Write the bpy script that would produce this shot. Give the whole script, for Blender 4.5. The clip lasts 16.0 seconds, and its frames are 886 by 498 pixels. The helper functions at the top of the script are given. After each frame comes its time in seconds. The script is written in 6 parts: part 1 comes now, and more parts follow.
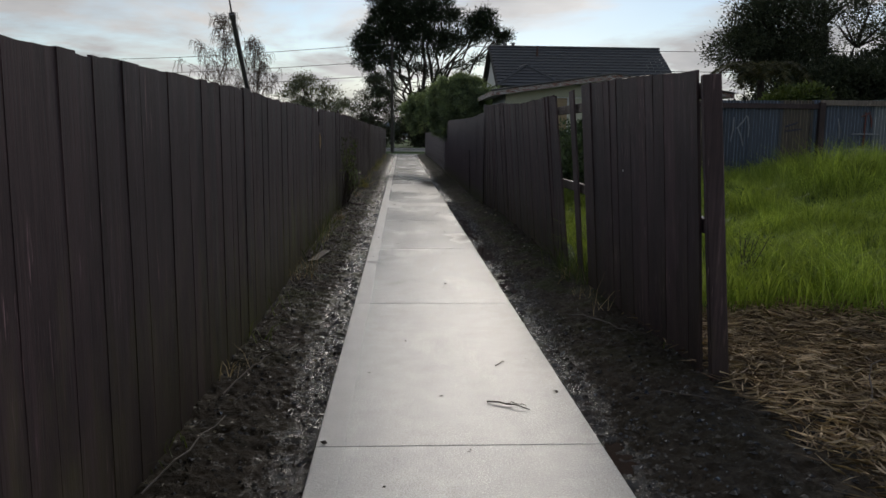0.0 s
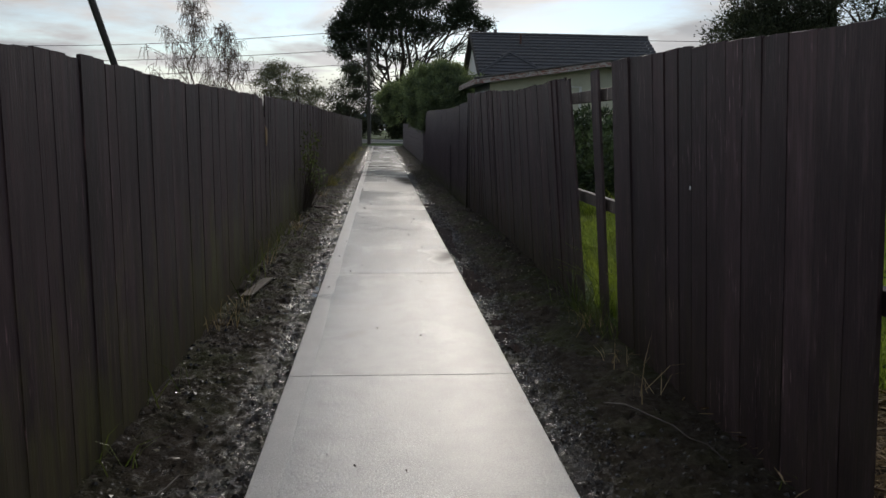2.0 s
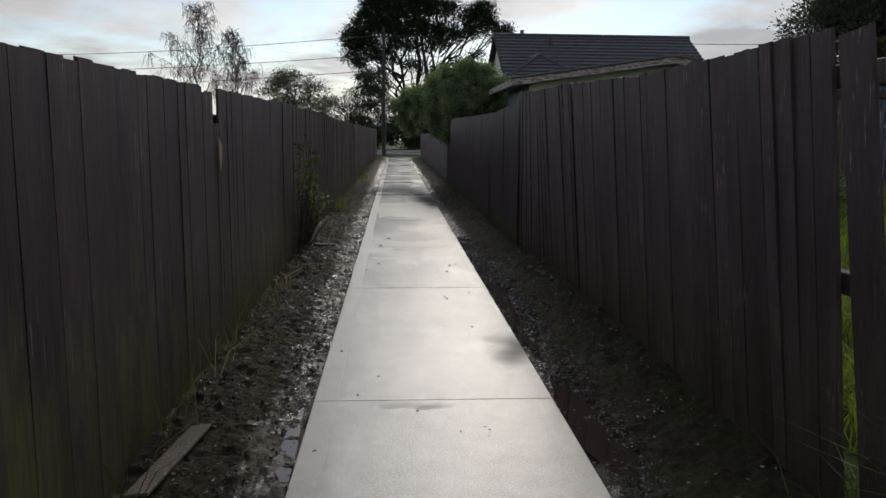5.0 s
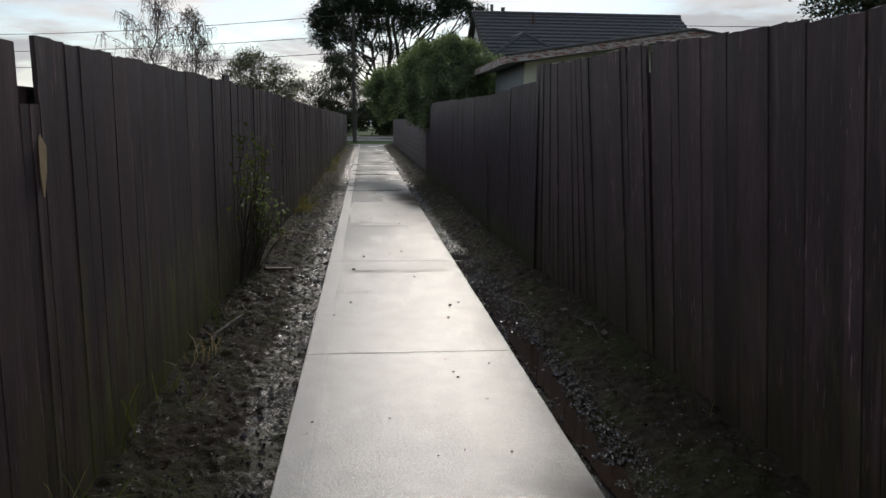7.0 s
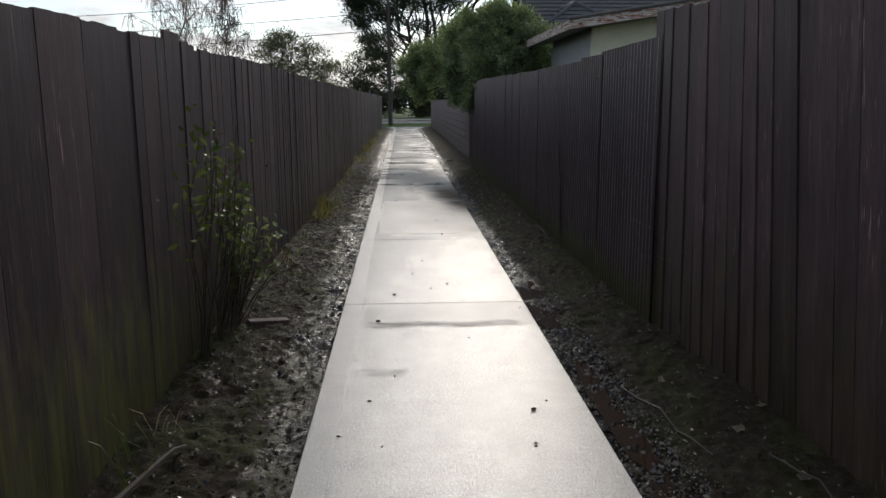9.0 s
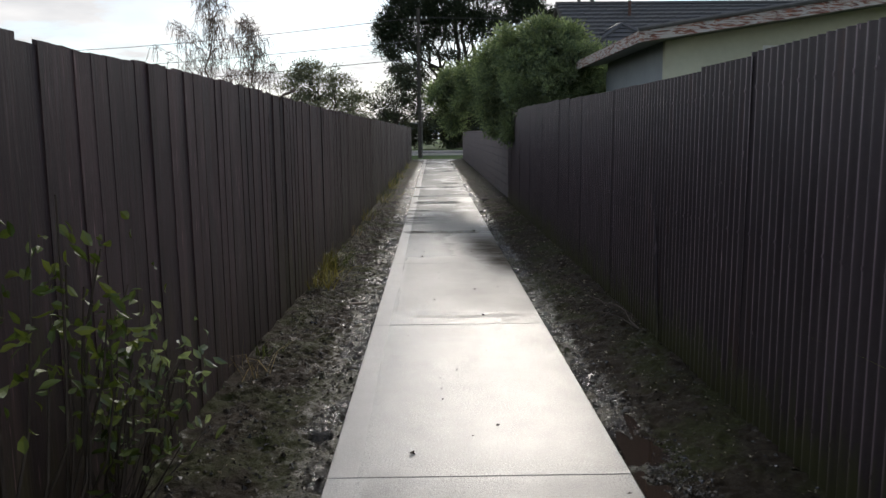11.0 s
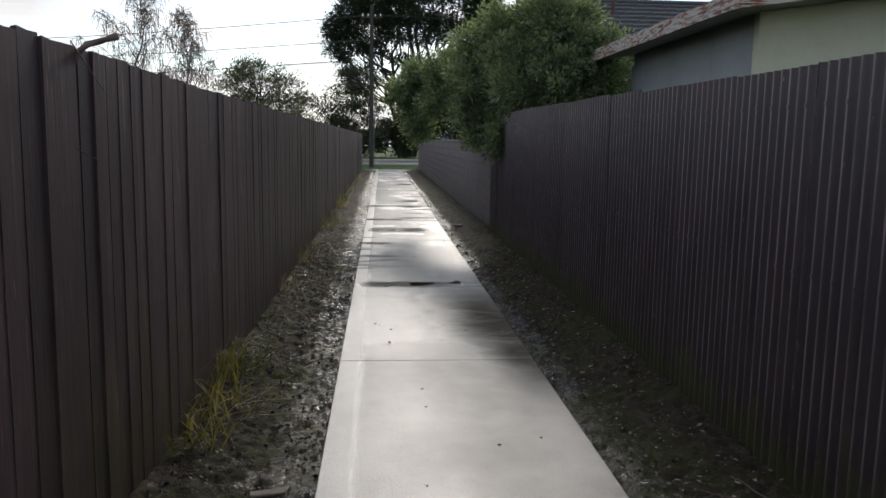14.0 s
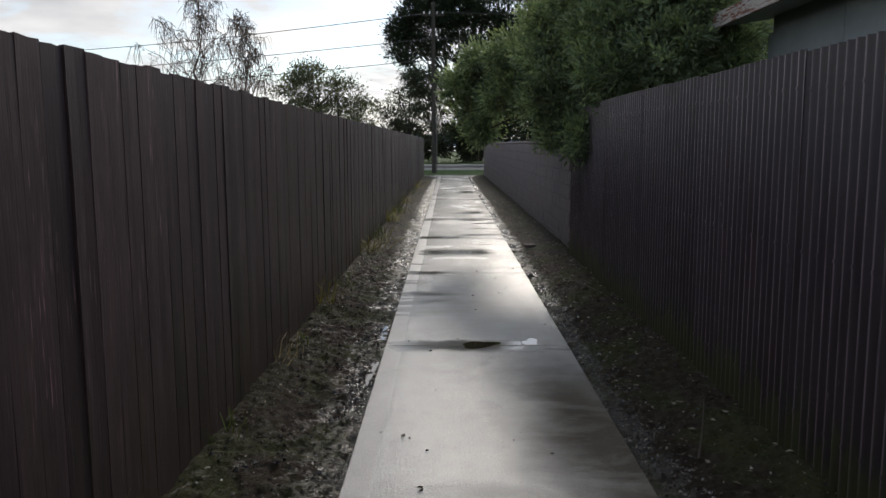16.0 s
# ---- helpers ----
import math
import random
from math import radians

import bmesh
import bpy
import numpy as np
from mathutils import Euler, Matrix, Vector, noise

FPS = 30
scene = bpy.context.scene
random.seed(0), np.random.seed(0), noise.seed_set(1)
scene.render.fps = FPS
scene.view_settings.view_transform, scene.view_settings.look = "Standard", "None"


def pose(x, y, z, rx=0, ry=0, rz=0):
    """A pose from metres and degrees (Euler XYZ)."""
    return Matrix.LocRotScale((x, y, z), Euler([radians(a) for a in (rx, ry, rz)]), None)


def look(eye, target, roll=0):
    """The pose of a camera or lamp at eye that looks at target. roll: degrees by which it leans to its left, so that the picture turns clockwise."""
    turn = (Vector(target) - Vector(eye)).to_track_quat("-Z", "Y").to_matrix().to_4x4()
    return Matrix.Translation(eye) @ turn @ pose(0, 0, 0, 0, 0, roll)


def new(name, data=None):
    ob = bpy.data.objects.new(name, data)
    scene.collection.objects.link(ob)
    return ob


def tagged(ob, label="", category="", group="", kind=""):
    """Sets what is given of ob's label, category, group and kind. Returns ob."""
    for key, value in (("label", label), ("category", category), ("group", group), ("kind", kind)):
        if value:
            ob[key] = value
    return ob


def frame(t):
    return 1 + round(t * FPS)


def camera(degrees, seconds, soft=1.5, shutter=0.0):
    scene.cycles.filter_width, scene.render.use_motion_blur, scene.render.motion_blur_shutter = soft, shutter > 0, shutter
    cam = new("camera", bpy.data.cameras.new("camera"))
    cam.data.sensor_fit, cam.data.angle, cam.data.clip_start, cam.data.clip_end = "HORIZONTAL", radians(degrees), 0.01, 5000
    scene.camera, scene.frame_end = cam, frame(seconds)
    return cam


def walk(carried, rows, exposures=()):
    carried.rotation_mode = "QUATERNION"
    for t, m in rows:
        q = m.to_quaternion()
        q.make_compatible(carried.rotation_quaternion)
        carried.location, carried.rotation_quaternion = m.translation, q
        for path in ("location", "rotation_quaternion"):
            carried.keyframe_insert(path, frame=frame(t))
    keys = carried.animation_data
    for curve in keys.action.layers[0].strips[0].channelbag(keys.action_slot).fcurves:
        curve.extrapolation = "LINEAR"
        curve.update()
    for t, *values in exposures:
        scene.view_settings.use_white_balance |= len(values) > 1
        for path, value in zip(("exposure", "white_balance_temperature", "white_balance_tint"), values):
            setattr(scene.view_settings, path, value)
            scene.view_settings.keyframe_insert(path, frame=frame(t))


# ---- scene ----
cam = camera(59.0, 16.0)

# seconds, eye, target, roll
PATH = [
    (0, (-0.291, -1.656, 1.499), (-0.183, 0.32, 1.209), 0.6),
    (0.5, (-0.26, -1.156, 1.504), (-0.069, 0.814, 1.211), 0.2),
    (1, (-0.202, -0.583, 1.526), (-0.063, 1.394, 1.257), -0.0),
    (1.5, (-0.18, 0.023, 1.521), (-0.008, 1.992, 1.218), 0.3),
    (2, (-0.142, 0.528, 1.534), (0.019, 2.497, 1.222), 0.8),
    (2.5, (-0.152, 1.164, 1.531), (0.051, 3.128, 1.215), 1.4),
    (3, (-0.113, 1.788, 1.517), (0.015, 3.764, 1.239), 1.6),
    (5.5, (-0.267, 4.832, 1.539), (-0.127, 6.805, 1.243), -0.0),
    (6, (-0.284, 5.494, 1.546), (-0.06, 7.458, 1.239), -0.1),
    (6.5, (-0.271, 6.17, 1.559), (-0.113, 8.14, 1.25), -0.2),
    (7, (-0.296, 6.856, 1.557), (-0.099, 8.819, 1.233), 0.5),
    (7.5, (-0.232, 7.509, 1.566), (-0.038, 9.477, 1.267), 1.0),
    (8, (-0.257, 8.169, 1.585), (-0.045, 10.134, 1.279), 0.6),
    (8.5, (-0.22, 8.863, 1.566), (-0.08, 10.829, 1.227), 0.0),
    (9, (-0.236, 9.576, 1.547), (-0.135, 11.539, 1.176), -0.2),
    (9.5, (-0.187, 10.255, 1.549), (-0.115, 12.228, 1.228), -0.2),
    (12, (-0.232, 13.331, 1.562), (-0.216, 15.309, 1.269), -0.7),
    (12.5, (-0.358, 13.972, 1.552), (-0.295, 15.949, 1.251), -0.1),
    (13, (-0.41, 14.623, 1.562), (-0.347, 16.602, 1.279), 0.4),
    (13.5, (-0.454, 15.294, 1.564), (-0.301, 17.271, 1.305), 0.7),
    (14, (-0.413, 15.934, 1.567), (-0.255, 17.909, 1.293), 0.9),
    (14.5, (-0.435, 16.601, 1.538), (-0.297, 18.572, 1.23), 1.3),
    (15, (-0.34, 17.258, 1.529), (-0.26, 19.237, 1.251), 0.1),
    (15.5, (-0.306, 17.91, 1.522), (-0.258, 19.892, 1.257), -0.6),
    (16, (-0.216, 18.545, 1.527), (-0.23, 20.528, 1.263), -0.2),
]
walk(cam, [(t, look(eye, target, roll)) for t, eye, target, roll in PATH],
     exposures=[(0.0, -0.10, 6950, 12.8), (3.0, 0.13, 6950, 12.8), (5.5, 0.10, 6950, 12.8), (6.0, 0.08, 6950, 12.8), (7.0, 0.26, 6950, 12.8), (9.5, 0.62, 6950, 12.8), (12.5, 0.82, 6950, 12.8), (13.5, 0.92, 6950, 12.8), (14.0, 0.8, 6950, 12.8), (14.5, 1.17, 6950, 12.8), (15.0, 0.76, 6950, 12.8), (15.5, 0.64, 6950, 12.8), (16.0, 0.58, 6950, 12.8)])

# ---------------------------------------------------------------- world and light
SUN_EL, SUN_AZ = radians(26), radians(7)      # the sun stands ahead, a little to the +x side
world = bpy.data.worlds.new("overcast_sky")
scene.world = world
world.use_nodes = True
wn, wl = world.node_tree.nodes, world.node_tree.links
wn.clear()
w_out = wn.new("ShaderNodeOutputWorld")
w_bg = wn.new("ShaderNodeBackground")
w_sky = wn.new("ShaderNodeTexSky")
w_sky.sky_type = "NISHITA"
w_sky.sun_disc = False
w_sky.sun_elevation = SUN_EL
w_sky.sun_rotation = SUN_AZ
w_sky.dust_density = 0.15
w_sky.ozone_density = 2.5
w_co = wn.new("ShaderNodeTexCoord")
w_sep = wn.new("ShaderNodeSeparateXYZ")
wl.new(w_co.outputs["Generated"], w_sep.inputs[0])
# cloud deck: the direction is carried onto a flat layer, so that clouds thin towards the horizon
w_h = wn.new("ShaderNodeMath"); w_h.operation = "ADD"; w_h.inputs[1].default_value = 0.16
wl.new(w_sep.outputs["Z"], w_h.inputs[0])
w_hm = wn.new("ShaderNodeMath"); w_hm.operation = "MAXIMUM"; w_hm.inputs[1].default_value = 0.05
wl.new(w_h.outputs[0], w_hm.inputs[0])
w_dx = wn.new("ShaderNodeMath"); w_dx.operation = "DIVIDE"
w_dy = wn.new("ShaderNodeMath"); w_dy.operation = "DIVIDE"
wl.new(w_sep.outputs["X"], w_dx.inputs[0]); wl.new(w_hm.outputs[0], w_dx.inputs[1])
wl.new(w_sep.outputs["Y"], w_dy.inputs[0]); wl.new(w_hm.outputs[0], w_dy.inputs[1])
w_cmb = wn.new("ShaderNodeCombineXYZ")
wl.new(w_dx.outputs[0], w_cmb.inputs[0]); wl.new(w_dy.outputs[0], w_cmb.inputs[1])
w_n1 = wn.new("ShaderNodeTexNoise")
w_n1.inputs["Scale"].default_value = 0.9
w_n1.inputs["Detail"].default_value = 7
w_n1.inputs["Roughness"].default_value = 0.55
w_n1.inputs["Distortion"].default_value = 0.3
wl.new(w_cmb.outputs[0], w_n1.inputs["Vector"])
w_cov = wn.new("ShaderNodeValToRGB")
w_cov.color_ramp.elements[0].position, w_cov.color_ramp.elements[0].color = 0.435, (0, 0, 0, 1)
w_cov.color_ramp.elements[1].position, w_cov.color_ramp.elements[1].color = 0.57, (1, 1, 1, 1)
wl.new(w_n1.outputs["Fac"], w_cov.inputs[0])
w_n2 = wn.new("ShaderNodeTexNoise")
w_n2.inputs["Scale"].default_value = 0.95
w_n2.inputs["Detail"].default_value = 7
wl.new(w_cmb.outputs[0], w_n2.inputs["Vector"])
w_tone = wn.new("ShaderNodeValToRGB")
w_tone.color_ramp.elements[0].position, w_tone.color_ramp.elements[0].color = 0.34, (9.2, 9.5, 9.7, 1)
w_tone.color_ramp.elements[1].position, w_tone.color_ramp.elements[1].color = 0.66, (4.6, 4.95, 5.4, 1)
wl.new(w_n2.outputs["Fac"], w_tone.inputs[0])
# clouds glow round the veiled sun
w_dot = wn.new("ShaderNodeVectorMath"); w_dot.operation = "DOT_PRODUCT"
w_dot.inputs[1].default_value = (math.sin(SUN_AZ) * math.cos(SUN_EL), math.cos(SUN_AZ) * math.cos(SUN_EL), math.sin(SUN_EL))
wl.new(w_co.outputs["Generated"], w_dot.inputs[0])
w_dm = wn.new("ShaderNodeMath"); w_dm.operation = "MAXIMUM"; w_dm.inputs[1].default_value = 0.0
wl.new(w_dot.outputs["Value"], w_dm.inputs[0])
w_pow = wn.new("ShaderNodeMath"); w_pow.operation = "POWER"; w_pow.inputs[1].default_value = 38.0
wl.new(w_dm.outputs[0], w_pow.inputs[0])
w_glow = wn.new("ShaderNodeMath"); w_glow.operation = "MULTIPLY_ADD"
w_glow.inputs[1].default_value = 1.1; w_glow.inputs[2].default_value = 0.79
wl.new(w_pow.outputs[0], w_glow.inputs[0])
w_core = wn.new("ShaderNodeMath"); w_core.operation = "POWER"; w_core.inputs[1].default_value = 190.0
wl.new(w_dm.outputs[0], w_core.inputs[0])
w_sum = wn.new("ShaderNodeMath"); w_sum.operation = "MULTIPLY_ADD"; w_sum.inputs[1].default_value = 8.0
wl.new(w_core.outputs[0], w_sum.inputs[0]); wl.new(w_glow.outputs[0], w_sum.inputs[2])
w_cl = wn.new("ShaderNodeVectorMath"); w_cl.operation = "SCALE"
wl.new(w_tone.outputs[0], w_cl.inputs[0]); wl.new(w_sum.outputs[0], w_cl.inputs["Scale"])
w_mix = wn.new("ShaderNodeMix"); w_mix.data_type = "RGBA"
# banks of cloud close up towards the horizon
w_low = wn.new("ShaderNodeMapRange")
w_low.interpolation_type = "SMOOTHSTEP"
w_low.inputs["From Min"].default_value, w_low.inputs["From Max"].default_value = 0.12, 0.02
w_low.inputs["To Min"].default_value, w_low.inputs["To Max"].default_value = 0.0, 0.9
wl.new(w_sep.outputs["Z"], w_low.inputs["Value"])
w_fac = wn.new("ShaderNodeMath"); w_fac.operation = "MAXIMUM"
wl.new(w_cov.outputs[0], w_fac.inputs[0]); wl.new(w_low.outputs[0], w_fac.inputs[1])
w_veil = wn.new("ShaderNodeMath"); w_veil.operation = "MAXIMUM"      # the sun stands behind cloud
wl.new(w_fac.outputs[0], w_veil.inputs[0]); wl.new(w_pow.outputs[0], w_veil.inputs[1])
wl.new(w_veil.outputs[0], w_mix.inputs["Factor"])
wl.new(w_sky.outputs[0], w_mix.inputs["A"]); wl.new(w_cl.outputs[0], w_mix.inputs["B"])
wl.new(w_mix.outputs["Result"], w_bg.inputs["Color"])
w_bg.inputs["Strength"].default_value = 0.108
wl.new(w_bg.outputs[0], w_out.inputs[0])

sun = new("sun", bpy.data.lights.new("sun", "SUN"))
sun.data.energy = 0.65
sun.data.angle = radians(12)
sun.data.color = (1.0, 0.95, 0.86)
sun.matrix_world = look((12, 80, 40), (12 - math.sin(SUN_AZ) * math.cos(SUN_EL), 80 - math.cos(SUN_AZ) * math.cos(SUN_EL), 40 - math.sin(SUN_EL)))


# ---------------------------------------------------------------- materials
class Nodes:
    """A small builder of node materials."""

    def __init__(self, name):
        self.m = bpy.data.materials.new(name)
        self.m.use_nodes = True
        self.t = self.m.node_tree
        self.b = self.t.nodes["Principled BSDF"]

    def add(self, kind, **settings):
        n = self.t.nodes.new(kind)
        for k, v in settings.items():
            n.inputs[k].default_value = v
        return n

    def link(self, a, b):
        self.t.links.new(a, b)

    def pos(self, scale=(1, 1, 1), shift=(0, 0, 0), local=False):
        if local:
            src = self.t.nodes.new("ShaderNodeTexCoord").outputs["Object"]
        else:
            src = self.t.nodes.new("ShaderNodeNewGeometry").outputs["Position"]
        mp = self.t.nodes.new("ShaderNodeMapping")
        mp.inputs["Scale"].default_value = scale
        mp.inputs["Location"].default_value = shift
        self.link(src, mp.inputs["Vector"])
        return mp.outputs[0]

    def noise(self, vec, scale, detail=4, rough=0.55, distort=0.0):
        n = self.add("ShaderNodeTexNoise", Scale=scale, Detail=detail, Roughness=rough, Distortion=distort)
        self.link(vec, n.inputs["Vector"])
        return n.outputs["Fac"]

    def ramp(self, fac, *stops):
        r = self.t.nodes.new("ShaderNodeValToRGB")
        el = r.color_ramp.elements
        while len(el) < len(stops):
            el.new(0.5)
        for e, (p, c) in zip(el, stops):
            e.position = p
            e.color = (*c, 1) if isinstance(c, tuple) else (c, c, c, 1)
        self.link(fac, r.inputs[0])
        return r.outputs[0]

    def mix(self, fac, a, b, mode="MIX"):
        n = self.t.nodes.new("ShaderNodeMix")
        n.data_type, n.blend_type = "RGBA", mode
        for key, v in (("Factor", fac), ("A", a), ("B", b)):
            if isinstance(v, (int, float)):
                n.inputs[key].default_value = v if key == "Factor" else (v, v, v, 1)
            elif isinstance(v, tuple):
                n.inputs[key].default_value = (*v, 1)
            else:
                self.link(v, n.inputs[key])
        return n.outputs["Result"]

    def math(self, op, a, b=0.0):
        n = self.t.nodes.new("ShaderNodeMath")
        n.operation = op
        for i, v in enumerate((a, b)):
            if isinstance(v, (int, float)):
                n.inputs[i].default_value = v
            else:
                self.link(v, n.inputs[i])
        return n.outputs[0]

    def bump(self, height, strength=0.3, distance=0.01):
        n = self.add("ShaderNodeBump", Strength=strength, Distance=distance)
        self.link(height, n.inputs["Height"])
        self.link(n.outputs[0], self.b.inputs["Normal"])

    def set(self, color=None, rough=None, metal=None, spec=None):
        for key, v in (("Base Color", color), ("Roughness", rough), ("Metallic", metal), ("Specular IOR Level", spec)):
            if v is None:
                continue
            if isinstance(v, (int, float)):
                self.b.inputs[key].default_value = v
            elif isinstance(v, tuple):
                self.b.inputs[key].default_value = (*v, 1)
            else:
                self.link(v, self.b.inputs[key])
        return self.m

    def random(self):
        return self.t.nodes.new("ShaderNodeObjectInfo").outputs["Random"]

    def island(self):
        return self.t.nodes.new("ShaderNodeNewGeometry").outputs["Random Per Island"]


def mat_paling(name, dark, light, moss=0.5):
    """Old dark-stained sawn boards: grain along the board, worn streaks, moss at the foot."""
    n = Nodes(name)
    p = n.pos((1, 1, 1))
    grain = n.noise(n.pos((30, 30, 1.2)), 3.0, 6, 0.6)
    streak = n.noise(n.pos((9, 9, 0.6)), 1.6, 4, 0.6)
    col = n.ramp(grain, (0.3, dark), (0.75, light))
    shift = n.ramp(n.random(), (0.0, 0.64), (1.0, 1.26))
    blotch = n.noise(n.pos((2.2, 2.2, 1.0)), 1.5, 6, 0.65)
    col = n.mix(1.0, col, n.ramp(blotch, (0.3, 0.68), (0.7, 1.3)), "MULTIPLY")
    scrape = n.ramp(n.noise(n.pos((16, 16, 1.1), (3, 5, 1)), 2.4, 5, 0.7), (0.60, 0.0), (0.72, 0.55))
    flaked = n.math("MULTIPLY", n.ramp(n.noise(n.pos((34, 34, 1.6), (1, 9, 4)), 2.0, 3, 0.6), (0.62, 0.0), (0.68, 0.85)), n.ramp(n.noise(p, 1.3, 3, 0.6), (0.48, 0.0), (0.60, 1.0)))
    col = n.mix(scrape, col, tuple(min(1, c * 2.3) for c in light))
    col = n.mix(flaked, col, tuple(min(1, c * 4.0) for c in light))
    col = n.mix(1.0, col, shift, "MULTIPLY")
    worn = n.ramp(streak, (0.56, 0.0), (0.78, 0.5))
    col = n.mix(worn, col, tuple(min(1, c * 2.0) for c in light))
    z = n.t.nodes.new("ShaderNodeSeparateXYZ")
    n.link(p, z.inputs[0])
    low = n.math("SUBTRACT", n.noise(n.pos((5, 5, 2)), 1.3, 5, 0.6), n.math("MULTIPLY", z.outputs["Z"], 0.42))
    patchy = n.ramp(n.noise(n.pos((0.35, 0.35, 0.2), (0, 2.5, 0)), 1.0, 3, 0.5), (0.42, 0.4), (0.58, 1.0))
    patchy = n.math("MULTIPLY", patchy, n.ramp(n.noise(n.pos((14, 14, 0.8)), 1.2, 4, 0.6), (0.36, 0.3), (0.6, 1.0)))
    along = n.ramp(n.math("MULTIPLY", z.outputs["Y"], 0.04), (0.12, 0.45), (0.26, 1.0), (0.54, 1.0), (0.70, 0.28))
    patchy = n.math("MULTIPLY", patchy, along)
    mossy = n.math("MULTIPLY", n.ramp(low, (0.14, 0.0), (0.42, moss)), patchy)
    col = n.mix(mossy, col, (0.125, 0.122, 0.030))
    n.bump(n.math("ADD", grain, n.math("MULTIPLY", streak, 0.6)), 0.5, 0.004)
    return n.set(col, n.math("ADD", n.ramp(grain, (0.3, 0.50), (0.8, 0.72)), n.math("MULTIPLY", n.random(), 0.12)), spec=0.3)


M_PALE = mat_paling("dark_stained_paling", (0.0265, 0.0152, 0.0158), (0.063, 0.0370, 0.0380), 0.85)
M_PALE_R = mat_paling("red_brown_stained_paling", (0.0325, 0.0198, 0.0203), (0.079, 0.0500, 0.0505), 0.35)
M_RAW = mat_paling("weathered_grey_timber", (0.07, 0.055, 0.045), (0.17, 0.14, 0.12), 0.3)
M_SPLIT = mat_paling("fresh_split_timber", (0.30, 0.20, 0.11), (0.45, 0.33, 0.2), 0.0)


# shallow dips where a film of water lies on the footpath: from y, to y, from x, to x, softness
DIPS = [
    (7.2, 8.4, -0.53, -0.45, 0.15), 
    (24.25, 24.55, -0.62, 0.55, 0.06), (6.05, 6.3, -0.42, -0.28, 0.06), (26.4, 26.6, -0.6, -0.2, 0.1),
    (27.7, 27.95, -0.7, -0.35, 0.08), (33.72, 33.95, 0.25, 0.6, 0.06), (34.3, 34.8, 0.2, 0.5, 0.2), (31.3, 31.6, -0.6, 0.1, 0.1),
    (29.4, 29.9, -0.6, 0.3, 0.2), (36.0, 36.5, 0.2, 0.6, 0.2), (43.5, 44.5, 0.2, 0.6, 0.3),
]


# thin lines of silt left across the slabs: from y, to y, from x, to x, how thick
SILT = [(8.45, 8.55, -0.32, 0.05, 0.5), (14.83, 14.97, -0.5, 0.58, 0.85), (13.86, 13.98, -0.48, -0.22, 0.6), (18.58, 18.70, -0.38, 0.62, 0.7),
        (24.33, 24.46, -0.55, 0.5, 0.8), (11.96, 12.02, -0.6, 0.2, 0.2), (18.42, 18.50, 0.36, 0.52, 0.7), (27.70, 27.86, -0.55, -0.2, 0.9), (33.7, 33.95, 0.2, 0.5, 0.9), (21.3, 21.62, -0.53, -0.47, 0.7),
        (30.2, 30.4, -0.58, -0.2, 0.5), (29.0, 29.15, -0.4, 0.3, 0.4)]


